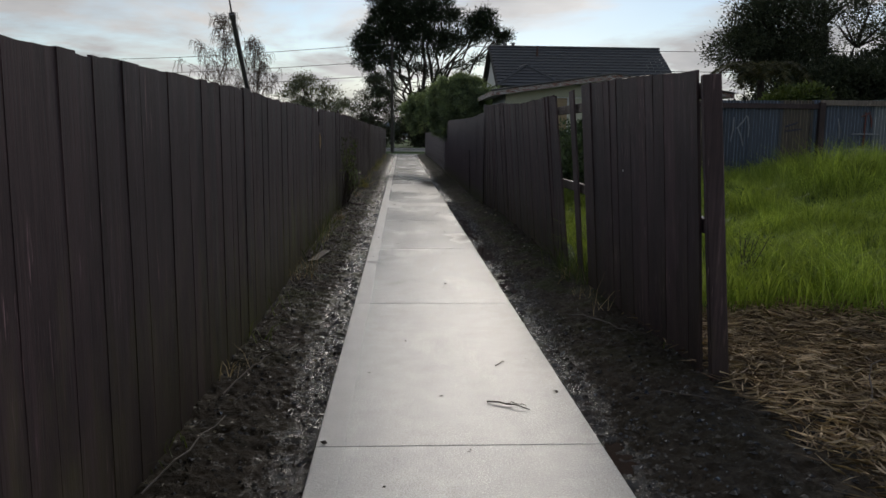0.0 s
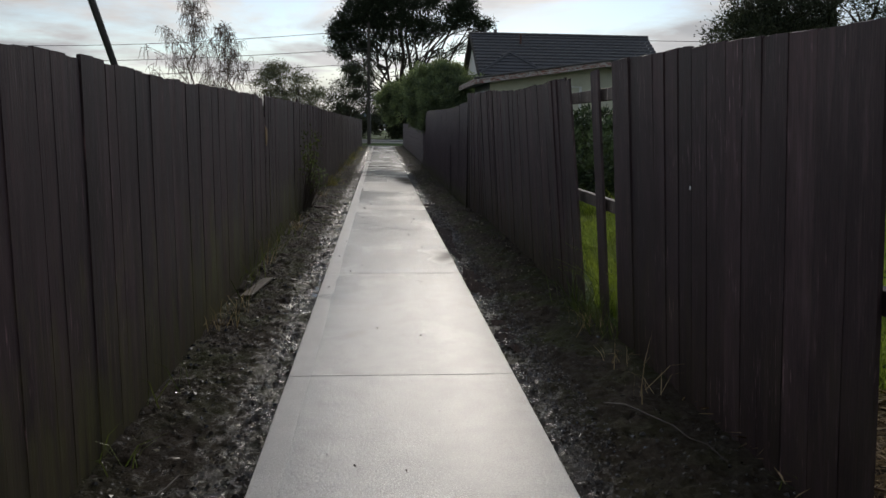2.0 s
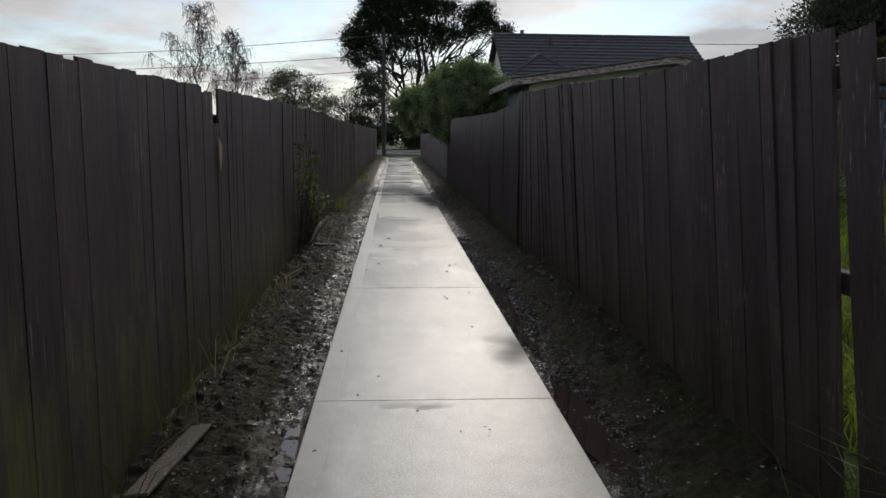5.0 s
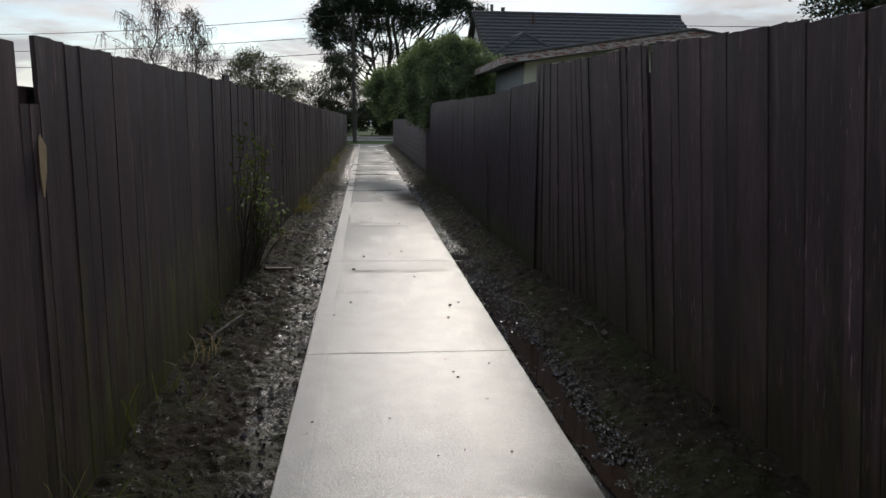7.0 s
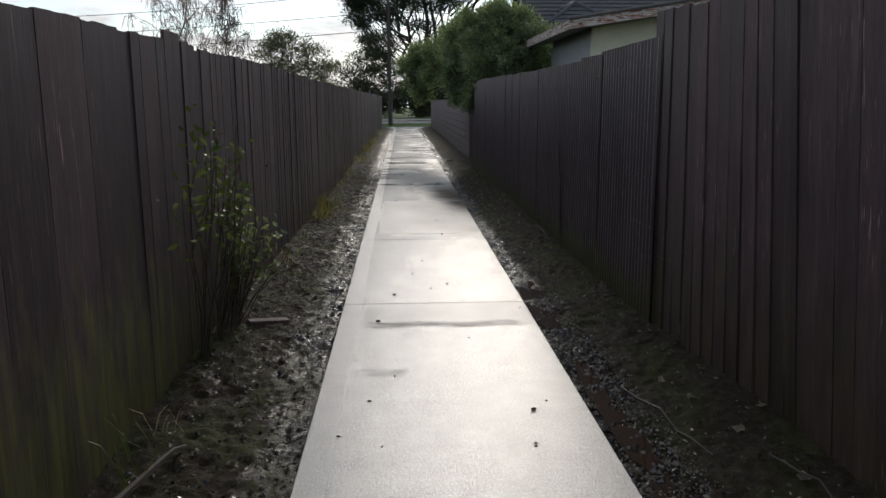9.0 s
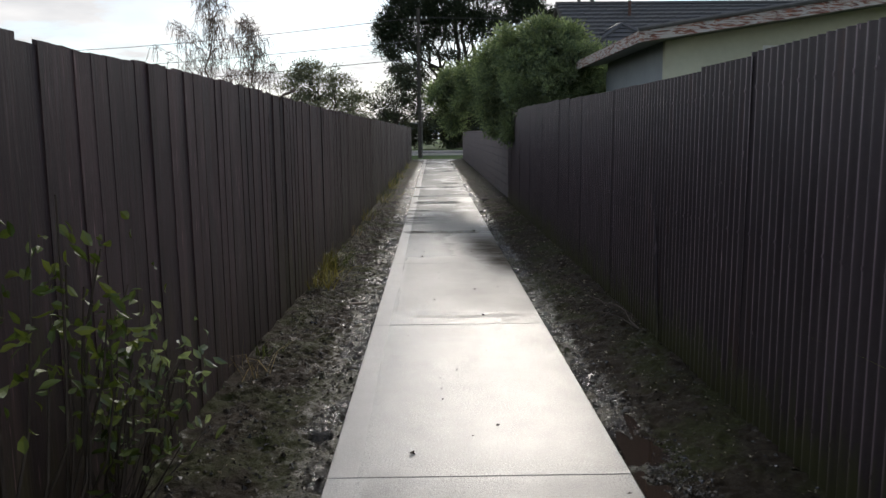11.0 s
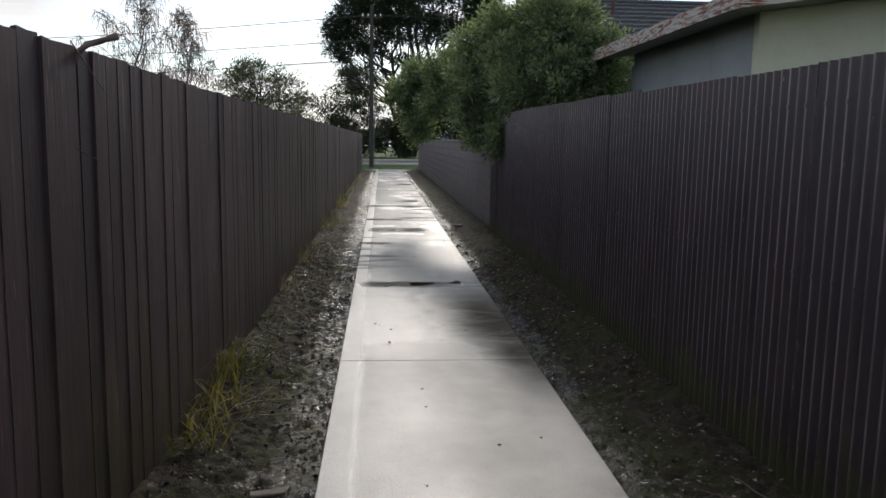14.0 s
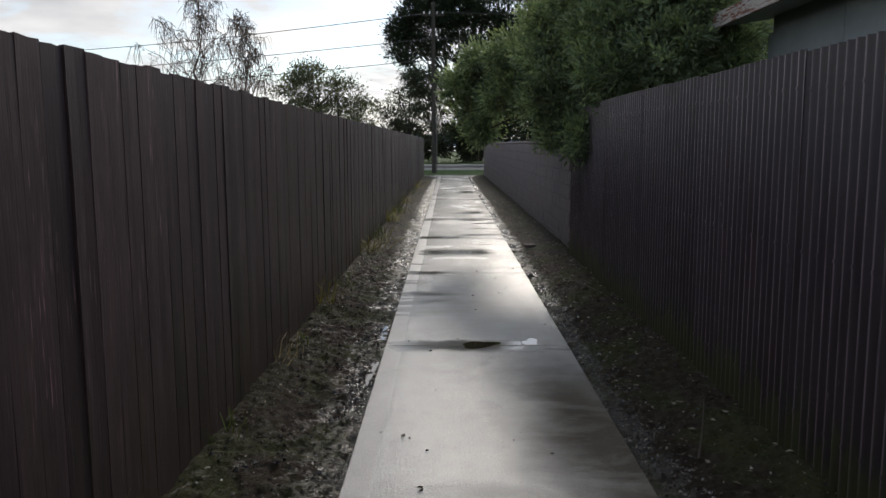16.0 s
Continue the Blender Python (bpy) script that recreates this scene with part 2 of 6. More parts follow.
def mat_concrete():
    """Wet footpath concrete: pale, damp film, darker wet stains, broom texture."""
    n = Nodes("wet_concrete")
    p = n.pos()
    fine = n.noise(p, 110, 3, 0.7)
    mid = n.noise(p, 6, 5, 0.6)
    wide = n.noise(n.pos((0.8, 0.35, 1)), 1.3, 4, 0.5)
    col = n.ramp(mid, (0.3, (0.365, 0.348, 0.306)), (0.7, (0.485, 0.465, 0.417)))
    col = n.mix(0.4, col, n.ramp(fine, (0.33, 0.14), (0.68, 0.55)))
    # stains: wide damp bands that run across the slabs
    band = n.noise(n.pos((0.35, 1.1, 1), (0, 0.4, 0)), 1.1, 5, 0.6, 0.4)
    wet = n.ramp(band, (0.58, 0.0), (0.70, 1.0))
    sep = n.t.nodes.new("ShaderNodeSeparateXYZ")
    n.link(p, sep.inputs[0])
    y = n.math("ADD", sep.outputs["Y"], n.math("MULTIPLY", n.math("SUBTRACT", mid, 0.5), 0.22))
    x = n.math("ADD", sep.outputs["X"], n.math("MULTIPLY", n.math("SUBTRACT", band, 0.5), 1.5))

    def window(v, lo, hi, soft):
        a = n.t.nodes.new("ShaderNodeMapRange"); a.interpolation_type = "SMOOTHSTEP"
        n.link(v, a.inputs["Value"]); a.inputs["From Min"].default_value = lo - soft; a.inputs["From Max"].default_value = lo + soft
        b = n.t.nodes.new("ShaderNodeMapRange"); b.interpolation_type = "SMOOTHSTEP"
        n.link(v, b.inputs["Value"]); b.inputs["From Min"].default_value = hi + soft; b.inputs["From Max"].default_value = hi - soft
        return n.math("MULTIPLY", a.outputs[0], b.outputs[0])

    streaks = n.noise(n.pos((1.1, 2.4, 1), (2, 0, 0)), 1.3, 6, 0.65, 0.5)
    drift = n.math("ADD", sep.outputs["X"], n.math("MULTIPLY", n.math("SUBTRACT", n.noise(n.pos((0.9, 0.9, 1)), 1.4, 4, 0.55), 0.5), 0.7))
    damp = n.math("MULTIPLY", window(y, 20.6, 23.9, 0.9), window(n.math("ADD", drift, n.math("MULTIPLY", n.math("SUBTRACT", sep.outputs["Y"], 22.5), 0.06)), 0.24, 0.95, 0.3))
    damp = n.math("MAXIMUM", damp, n.math("MULTIPLY", window(y, 9.4, 9.95, 0.45), window(drift, 0.46, 0.75, 0.14)))
    damp = n.math("MULTIPLY", damp, n.ramp(streaks, (0.3, 0.72), (0.52, 1.0)))
    faint = n.math("MULTIPLY", window(y, 18.8, 21.9, 0.12), window(sep.outputs["X"], -0.53, 0.9, 0.03))
    faint = n.math("MAXIMUM", faint, n.math("MULTIPLY", n.math("MULTIPLY", window(y, 14.9, 15.5, 0.3), window(sep.outputs["X"], -0.53, 0.9, 0.03)), 0.6))
    damp = n.math("MAXIMUM", damp, n.math("MULTIPLY", faint, n.ramp(n.noise(n.pos((1.2, 0.8, 1)), 1.1, 3, 0.5), (0.35, 0.22), (0.65, 0.46))))
    silt = 0.0
    ragged = n.math("ADD", sep.outputs["Y"], n.math("MULTIPLY", n.math("SUBTRACT", n.noise(n.pos((3.5, 0.4, 1)), 1.0, 5, 0.65), 0.5), 0.34))
    for lo, hi, x0, x1, deep in SILT:
        silt = n.math("MAXIMUM", silt, n.math("MULTIPLY", n.math("MULTIPLY", window(ragged, lo, hi, 0.03), window(sep.outputs["X"], x0, x1, 0.06)), deep))
    silt = n.math("MULTIPLY", silt, n.ramp(n.noise(n.pos((3, 9, 1)), 2.0, 4, 0.6), (0.36, 0.25), (0.56, 1.0)))
    pool = 0.0
    for lo, hi, x0, x1, soft in DIPS:
        pool = n.math("MAXIMUM", pool, n.math("MULTIPLY", n.math("MULTIPLY", window(y, lo, hi, soft), window(x, x0, x1, 0.16)), 0.45 if lo < 20 else 1.0))
    far = n.math("MULTIPLY", wet, window(sep.outputs["Y"], 24.0, 60.0, 1.0))
    film = n.math("MINIMUM", n.math("ADD", pool, n.math("MULTIPLY", far, 0.8)), 1.0)
    col = n.mix(n.math("MULTIPLY", film, 0.8), col, n.mix(1.0, col, (0.46, 0.44, 0.40), "MULTIPLY"))
    col = n.mix(n.math("MULTIPLY", damp, 0.9), col, n.mix(1.0, col, (0.20, 0.17, 0.13), "MULTIPLY"))
    col = n.mix(n.math("MULTIPLY", silt, 0.3), col, n.mix(1.0, col, (0.45, 0.40, 0.34), "MULTIPLY"))
    trowel = n.ramp(n.math("ABSOLUTE", sep.outputs["X"]), (0.575, 0.0), (0.595, 1.0))
    col = n.mix(n.math("MULTIPLY", trowel, 0.12), col, n.mix(1.0, col, (1.25, 1.23, 1.2), "MULTIPLY"))
    # the trowelled margin drains and shines less than the middle of the slab
    margin = window(sep.outputs["X"], -0.9, -0.565, 0.012)
    r = n.math("ADD", n.ramp(wide, (0.3, 0.19), (0.7, 0.30)), n.math("MULTIPLY", margin, 0.09))
    rough = n.mix(n.math("MULTIPLY", film, 0.9), n.math("ADD", n.math("ADD", r, n.math("MULTIPLY", n.math("SUBTRACT", fine, 0.5), 0.22)), n.math("MULTIPLY", n.math("MAXIMUM", damp, silt), 0.35)), 0.05)
    bp = n.add("ShaderNodeBump", Distance=0.0046)
    n.link(n.math("ADD", n.math("ADD", fine, n.math("MULTIPLY", mid, 0.5)), n.math("MULTIPLY", n.noise(p, 38, 3, 0.6), 0.7)), bp.inputs["Height"])
    n.link(n.math("SUBTRACT", 0.46, n.math("MULTIPLY", film, 0.42)), bp.inputs["Strength"])
    n.link(bp.outputs[0], n.b.inputs["Normal"])
    return n.set(col, rough, spec=n.ramp(n.math("MAXIMUM", damp, silt), (0.0, 0.36), (1.0, 0.0)))


M_CONC = mat_concrete()


def mat_mud():
    n = Nodes("wet_mud")
    p = n.pos()
    fine = n.noise(p, 55, 5, 0.65)
    mid = n.noise(p, 9, 5, 0.6)
    wide = n.noise(n.pos((1, 0.5, 1)), 1.4, 4, 0.5)
    col = n.ramp(mid, (0.3, (0.014, 0.0100, 0.0066)), (0.7, (0.044, 0.0325, 0.0210)))
    col = n.mix(n.ramp(fine, (0.55, 0.0), (0.75, 0.5)), col, (0.070, 0.056, 0.040))
    msep = n.t.nodes.new("ShaderNodeSeparateXYZ")
    n.link(p, msep.inputs[0])
    crust = n.math("MULTIPLY", n.ramp(n.math("SUBTRACT", msep.outputs["X"], n.math("MULTIPLY", mid, 0.3)), (0.72, 0.0), (0.95, 1.0)), n.ramp(n.noise(p, 17, 6, 0.7), (0.42, 0.0), (0.62, 0.75)))
    col = n.mix(crust, col, n.ramp(fine, (0.3, (0.036, 0.029, 0.021)), (0.7, (0.095, 0.080, 0.060))))
    moss = n.ramp(n.noise(n.pos((1, 0.7, 1), (3, 1, 0)), 2.2, 5, 0.65), (0.46, 0.0), (0.60, 0.85))
    moss = n.math("MULTIPLY", moss, n.ramp(n.math("MULTIPLY", msep.outputs["Y"], 0.1), (0.25, 0.1), (0.6, 1.0)))
    col = n.mix(moss, col, n.ramp(fine, (0.3, (0.022, 0.026, 0.009)), (0.7, (0.064, 0.070, 0.024))))
    sep = n.t.nodes.new("ShaderNodeSeparateXYZ")
    n.link(p, sep.inputs[0])
    reach = n.ramp(sep.outputs["X"], (0.0, 0.8), (0.5, 1.0))      # the low verge holds more water
    edge = n.math("SUBTRACT", 1.0, n.math("MULTIPLY", n.math("MULTIPLY", n.math("SUBTRACT", n.math("ABSOLUTE", sep.outputs["X"]), 0.72), reach), 4.0))
    edge = n.math("MAXIMUM", edge, 0.0)
    grit = n.noise(p, 28, 6, 0.7)
    spots = n.noise(n.pos((1, 0.7, 1), (7, 2, 0)), 13, 5, 0.7)
    wet = n.math("ADD", n.math("ADD", spots, n.math("MULTIPLY", edge, 0.36)), n.math("MULTIPLY", n.math("SUBTRACT", wide, 0.5), 0.30))
    wet = n.math("SUBTRACT", wet, n.math("MULTIPLY", n.ramp(sep.outputs["X"], (0.85, 0.0), (1.0, 1.0)), 0.09))      # the higher verge drains
    wet = n.ramp(wet, (0.585, 0.0), (0.685, 1.0))
    wet = n.math("MULTIPLY", wet, n.math("SUBTRACT", 1.0, n.math("MULTIPLY", moss, 0.8)))
    rough = n.mix(wet, 0.75, 0.11)
    n.bump(n.math("ADD", n.math("MULTIPLY", grit, 1.4), n.math("MULTIPLY", mid, 0.8)), 1.0, 0.02)
    return n.set(col, rough, spec=n.ramp(wet, (0.0, 0.10), (1.0, 0.5)))


M_MUD = mat_mud()


def mat_turf():
    n = Nodes("turf")
    p = n.pos()
    col = n.ramp(n.noise(p, 3.0, 6, 0.65), (0.3, (0.025, 0.045, 0.010)), (0.7, (0.075, 0.125, 0.025)))
    n.bump(n.noise(p, 30, 4), 0.8, 0.05)
    return n.set(col, 0.9, spec=0.2)


M_TURF = mat_turf()


def mat_leaf(name, dark, light, rough=0.5, spec=0.4, through_light=0.25, patch=1.6):
    n = Nodes(name)
    col = n.ramp(n.island(), (0.0, dark), (1.0, light))
    col = n.mix(1.0, col, n.ramp(n.noise(n.pos(), patch, 3), (0.32, 0.55), (0.68, 1.35)), "MULTIPLY")
    n.set(col, rough, spec=spec)
    tr = n.t.nodes.new("ShaderNodeBsdfTranslucent")
    n.link(n.mix(1.0, col, (1.0, 1.0, 0.5), "MULTIPLY"), tr.inputs["Color"])
    ms = n.t.nodes.new("ShaderNodeMixShader")
    ms.inputs[0].default_value = through_light
    out = n.t.nodes["Material Output"]
    n.link(n.b.outputs[0], ms.inputs[1]); n.link(tr.outputs[0], ms.inputs[2])
    n.link(ms.outputs[0], out.inputs["Surface"])
    return n.m


M_GRASS = mat_leaf("long_grass", (0.11, 0.17, 0.03), (0.42, 0.52, 0.13), 0.45, 0.4, 0.65, 1.3)
M_MATTED = mat_leaf("matted_straw", (0.10, 0.058, 0.032), (0.66, 0.50, 0.31), 0.7, 0.2, 0.2, 3.0)
M_YELLOW = mat_leaf("yellowing_grass", (0.12, 0.122, 0.032), (0.38, 0.33, 0.11), 0.5, 0.35, 0.4)
M_STRAW = mat_leaf("dry_straw", (0.26, 0.18, 0.10), (0.62, 0.48, 0.30), 0.7, 0.2, 0.2)
M_WEED = mat_leaf("weed_leaf", (0.04, 0.07, 0.014), (0.14, 0.17, 0.045), 0.45, 0.4, 0.35)
M_BUSH = mat_leaf("glossy_bush_leaf", (0.105, 0.150, 0.105), (0.285, 0.345, 0.23), 0.36, 0.5, 0.62, 2.6)
M_HEDGE = mat_leaf("dark_hedge_leaf", (0.030, 0.052, 0.026), (0.11, 0.155, 0.075), 0.4, 0.45, 0.3)
M_PINE = mat_leaf("pine_needles", (0.018, 0.027, 0.016), (0.046, 0.062, 0.034), 0.7, 0.2, 0.1)
M_GUM = mat_leaf("grey_green_foliage", (0.028, 0.037, 0.021), (0.080, 0.094, 0.054), 0.6, 0.3, 0.2)
M_OLIVE = mat_leaf("olive_shrub_foliage", (0.08, 0.09, 0.06), (0.20, 0.21, 0.14), 0.6, 0.3, 0.35)
M_FERN = mat_leaf("fern_frond", (0.03, 0.035, 0.014), (0.10, 0.09, 0.04), 0.6, 0.3, 0.3)


def mat_plain(name, a, b, scale=8, rough=0.7, metal=0.0, spec=0.4, stretch=(1, 1, 1), bumpy=0.2, depth=0.004):
    n = Nodes(name)
    f = n.noise(n.pos(stretch), scale, 5, 0.62)
    g = n.noise(n.pos(stretch), scale * 9, 4, 0.6)
    col = n.mix(0.3, n.ramp(f, (0.3, a), (0.7, b)), n.ramp(g, (0.3, a), (0.7, b)))
    n.bump(n.math("ADD", f, g), bumpy, depth)
    return n.set(col, n.ramp(f, (0.3, max(0.05, rough - 0.08)), (0.7, min(1, rough + 0.1))), metal, spec)


M_BARK = mat_plain("dark_bark", (0.018, 0.014, 0.011), (0.055, 0.043, 0.034), 5, 0.9, stretch=(3, 3, 0.5), bumpy=0.8, depth=0.03)
M_TWIG = mat_plain("bare_twigs", (0.07, 0.055, 0.045), (0.14, 0.11, 0.09), 6, 0.85)
M_STICK = mat_plain("wet_stick", (0.03, 0.022, 0.016), (0.09, 0.07, 0.055), 20, 0.6)
M_ASPH = mat_plain("asphalt", (0.04, 0.04, 0.042), (0.065, 0.065, 0.066), 3, 0.55)
M_POLE = mat_plain("grey_pole_timber", (0.03, 0.026, 0.023), (0.065, 0.058, 0.05), 4, 0.85, stretch=(6, 6, 0.4))
M_WIRE = mat_plain("cable", (0.03, 0.03, 0.03), (0.05, 0.05, 0.05), 4, 0.6)
M_TILE = mat_plain("dark_roof_tile", (0.035, 0.036, 0.040), (0.070, 0.072, 0.078), 2.5, 0.6, stretch=(1, 1, 1), bumpy=0.3)
M_BOARD = mat_plain("white_weatherboard", (0.50, 0.50, 0.47), (0.66, 0.66, 0.62), 2, 0.6)
M_CREAM = mat_plain("cream_wall_paint", (0.46, 0.45, 0.33), (0.58, 0.57, 0.44), 1.5, 0.65)
M_GREYW = mat_plain("grey_blue_wall_sheet", (0.21, 0.235, 0.25), (0.30, 0.325, 0.34), 1.3, 0.65)
M_FRAME = mat_plain("white_window_paint", (0.6, 0.6, 0.57), (0.75, 0.75, 0.72), 6, 0.5)
M_PLY = mat_plain("bare_plywood", (0.30, 0.21, 0.12), (0.42, 0.31, 0.19), 3, 0.7, stretch=(1, 1, 5))
# soffit grey is darkened: the eave's shade is put into the colour
M_SOFFIT = mat_plain("shaded_soffit_paint", (0.25, 0.25, 0.24), (0.35, 0.35, 0.33), 3, 0.7)
M_BLOCK = mat_plain("painted_concrete_block", (0.115, 0.093, 0.088), (0.20, 0.163, 0.153), 3, 0.8, bumpy=0.5, depth=0.006)
M_MORTAR = mat_plain("block_mortar", (0.085, 0.071, 0.067), (0.14, 0.116, 0.108), 10, 0.9)
M_STEEL = mat_plain("grey_steel_post", (0.07, 0.07, 0.07), (0.13, 0.125, 0.12), 10, 0.5, 0.3)


def mat_peel():
    n = Nodes("peeling_fascia_paint")
    f = n.noise(n.pos((1.6, 1.6, 12)), 3.5, 7, 0.72, 0.5)
    col = n.mix(n.ramp(f, (0.49, 0.0), (0.53, 1.0)), (0.40, 0.375, 0.35), n.ramp(n.noise(n.pos(), 9, 4), (0.35, (0.10, 0.040, 0.030)), (0.65, (0.27, 0.105, 0.065))))
    n.bump(f, 0.6, 0.006)
    return n.set(col, 0.75, spec=0.3)


M_PEEL = mat_peel()


def mat_iron(name, a, b, rust=0.0):
    """Painted corrugated iron with chalky ridges and drips."""
    n = Nodes(name)
    f = n.noise(n.pos((6, 6, 0.7)), 2.0, 5, 0.65)
    g = n.noise(n.pos(), 45, 3, 0.6)
    col = n.ramp(f, (0.3, a), (0.72, b))
    col = n.mix(0.2, col, n.ramp(g, (0.35, a), (0.7, b)))
    col = n.mix(1.0, col, n.ramp(n.random(), (0.0, 0.75), (1.0, 1.2)), "MULTIPLY")
    if rust:
        col = n.mix(n.ramp(n.noise(n.pos((3, 3, 0.5)), 1.7, 6, 0.7), (0.58, 0.0), (0.72, rust)), col, (0.10, 0.035, 0.018))
    # pale ridges: chalky worn paint, with the sky's sheen put into the colour
    sep = n.t.nodes.new("ShaderNodeSeparateXYZ")
    n.link(n.pos(local=True), sep.inputs[0])
    ridge = n.math("COSINE", n.math("MULTIPLY", sep.outputs["Y"], 2 * math.pi / 0.076))
    wear_sheen = n.math("MULTIPLY", n.ramp(ridge, (0.84, 0.0), (0.98, 1.0)), n.ramp(n.noise(n.pos((5, 5, 0.7)), 2.5, 6, 0.7), (0.36, 0.06), (0.64, 0.85)))
    col = n.mix(wear_sheen, col, tuple(min(0.6, c * 4.4) for c in b))
    chip = n.math("MULTIPLY", n.ramp(n.noise(n.pos((30, 30, 5), (2, 1, 7)), 1.6, 3, 0.6), (0.70, 0.0), (0.74, 0.9)), n.ramp(ridge, (0.2, 0.0), (0.7, 1.0)))
    col = n.mix(chip, col, tuple(min(0.6, c * 6.0) for c in b))
    rise = n.t.nodes.new("ShaderNodeSeparateXYZ")
    n.link(n.pos(), rise.inputs[0])
    green = n.math("SUBTRACT", n.noise(n.pos((7, 7, 2)), 1.2, 5, 0.65), n.math("MULTIPLY", rise.outputs["Z"], 0.9))
    col = n.mix(n.ramp(green, (0.16, 0.0), (0.40, 0.75)), col, (0.060, 0.064, 0.022))
    n.bump(g, 0.12, 0.002)
    return n.set(col, n.ramp(f, (0.3, 0.38), (0.7, 0.55)), 0.0, 0.45)


M_IRON = mat_iron("brown_painted_iron", (0.025, 0.0178, 0.0198), (0.053, 0.0392, 0.043), 0.3)


def mat_water():
    n = Nodes("puddle_water")
    n.bump(n.noise(n.pos(), 14, 2), 0.05, 0.002)
    n.set((0.040, 0.025, 0.016), 0.05, spec=0.5)
    return n.m


M_WATER = mat_water()


# ---------------------------------------------------------------- mesh helpers
def solid(name, verts, faces, material, parent=None, label="", smooth=False):
    """One mesh object from plain geometry."""
    me = bpy.data.meshes.new(name)
    me.from_pydata(verts, [], faces)
    me.materials.append(material)
    if smooth:
        me.shade_smooth()
    ob = new(name, me)
    if parent is not None:
        ob.parent = parent
    if label:
        tagged(ob, label)
    return ob


def part(name, bm, material, parent=None, label="", smooth=False):
    me = bpy.data.meshes.new(name)
    bm.to_mesh(me)
    bm.free()
    me.materials.append(material)
    if smooth:
        me.shade_smooth()
    ob = new(name, me)
    if parent is not None:
        ob.parent = parent
    if label:
        tagged(ob, label)
    return ob


def thing(name, label, category, at=(0, 0, 0), group="", kind=""):
    e = new(name)
    e.location = at
    e.empty_display_size = 0.2
    return tagged(e, label, category, group, kind)


def box(bm, lo, hi, bevel=0.0):
    c = [(a + b) / 2 for a, b in zip(lo, hi)]
    s = [b - a for a, b in zip(lo, hi)]
    made = bmesh.ops.create_cube(bm, size=1.0, matrix=Matrix.LocRotScale(c, None, s))
    if bevel:
        edges = list({e for v in made["verts"] for e in v.link_edges})
        bmesh.ops.bevel(bm, geom=edges, offset=bevel, segments=1, affect="EDGES")
    return bm


def box_part(name, lo, hi, material, parent=None, label="", bevel=0.0):
    return part(name, box(bmesh.new(), lo, hi, bevel), material, parent, label)


def tube_data(points, radii, sides=7):
    """A tapered tube along points."""
    V, F = [], []
    pts = [Vector(p) for p in points]
    for i, p in enumerate(pts):
        d = (pts[min(i + 1, len(pts) - 1)] - pts[max(i - 1, 0)]).normalized()
        a = d.orthogonal().normalized() if abs(d.z) < 0.9 else Vector((1, 0, 0)).cross(d).normalized()
        b = d.cross(a)
        for k in range(sides):
            w = 2 * math.pi * k / sides
            V.append(tuple(p + (a * math.cos(w) + b * math.sin(w)) * radii[i]))
    for i in range(len(pts) - 1):
        for k in range(sides):
            k2 = (k + 1) % sides
            F.append((i * sides + k, i * sides + k2, (i + 1) * sides + k2, (i + 1) * sides + k))
    F.append(tuple(range(sides))[::-1])
    F.append(tuple((len(pts) - 1) * sides + k for k in range(sides)))
    return V, F


def joined(pieces):
    V, F = [], []
    for v, f in pieces:
        o = len(V)
        V.extend(v)
        F.extend(tuple(i + o for i in q) for q in f)
    return V, F


def fine_leaves(name, base, tip, d, side, up, L, W, fold, material, parent, label):
    """Lance-shaped leaves with a folded midrib: six points round, two along the rib."""
    n = len(base)
    ribs = [base + d * L * f + up * L * (0.10 * f - 0.12 * f * f) for f in (0.33, 0.68)]
    ring = [base]
    for rib, w in zip(ribs, (0.5, 0.40)):
        ring += [rib + side * W * w + up * W * fold, rib, rib - side * W * w + up * W * fold]
    ring.append(tip)
    V = np.stack(ring, 1).reshape(-1, 3).tolist()
    F = []
    for o in range(0, 8 * n, 8):
        F += [(o, o + 1, o + 2), (o, o + 2, o + 3), (o + 1, o + 4, o + 5, o + 2), (o + 2, o + 5, o + 6, o + 3), (o + 4, o + 7, o + 5), (o + 5, o + 7, o + 6)]
    return solid(name, V, F, material, parent, label)


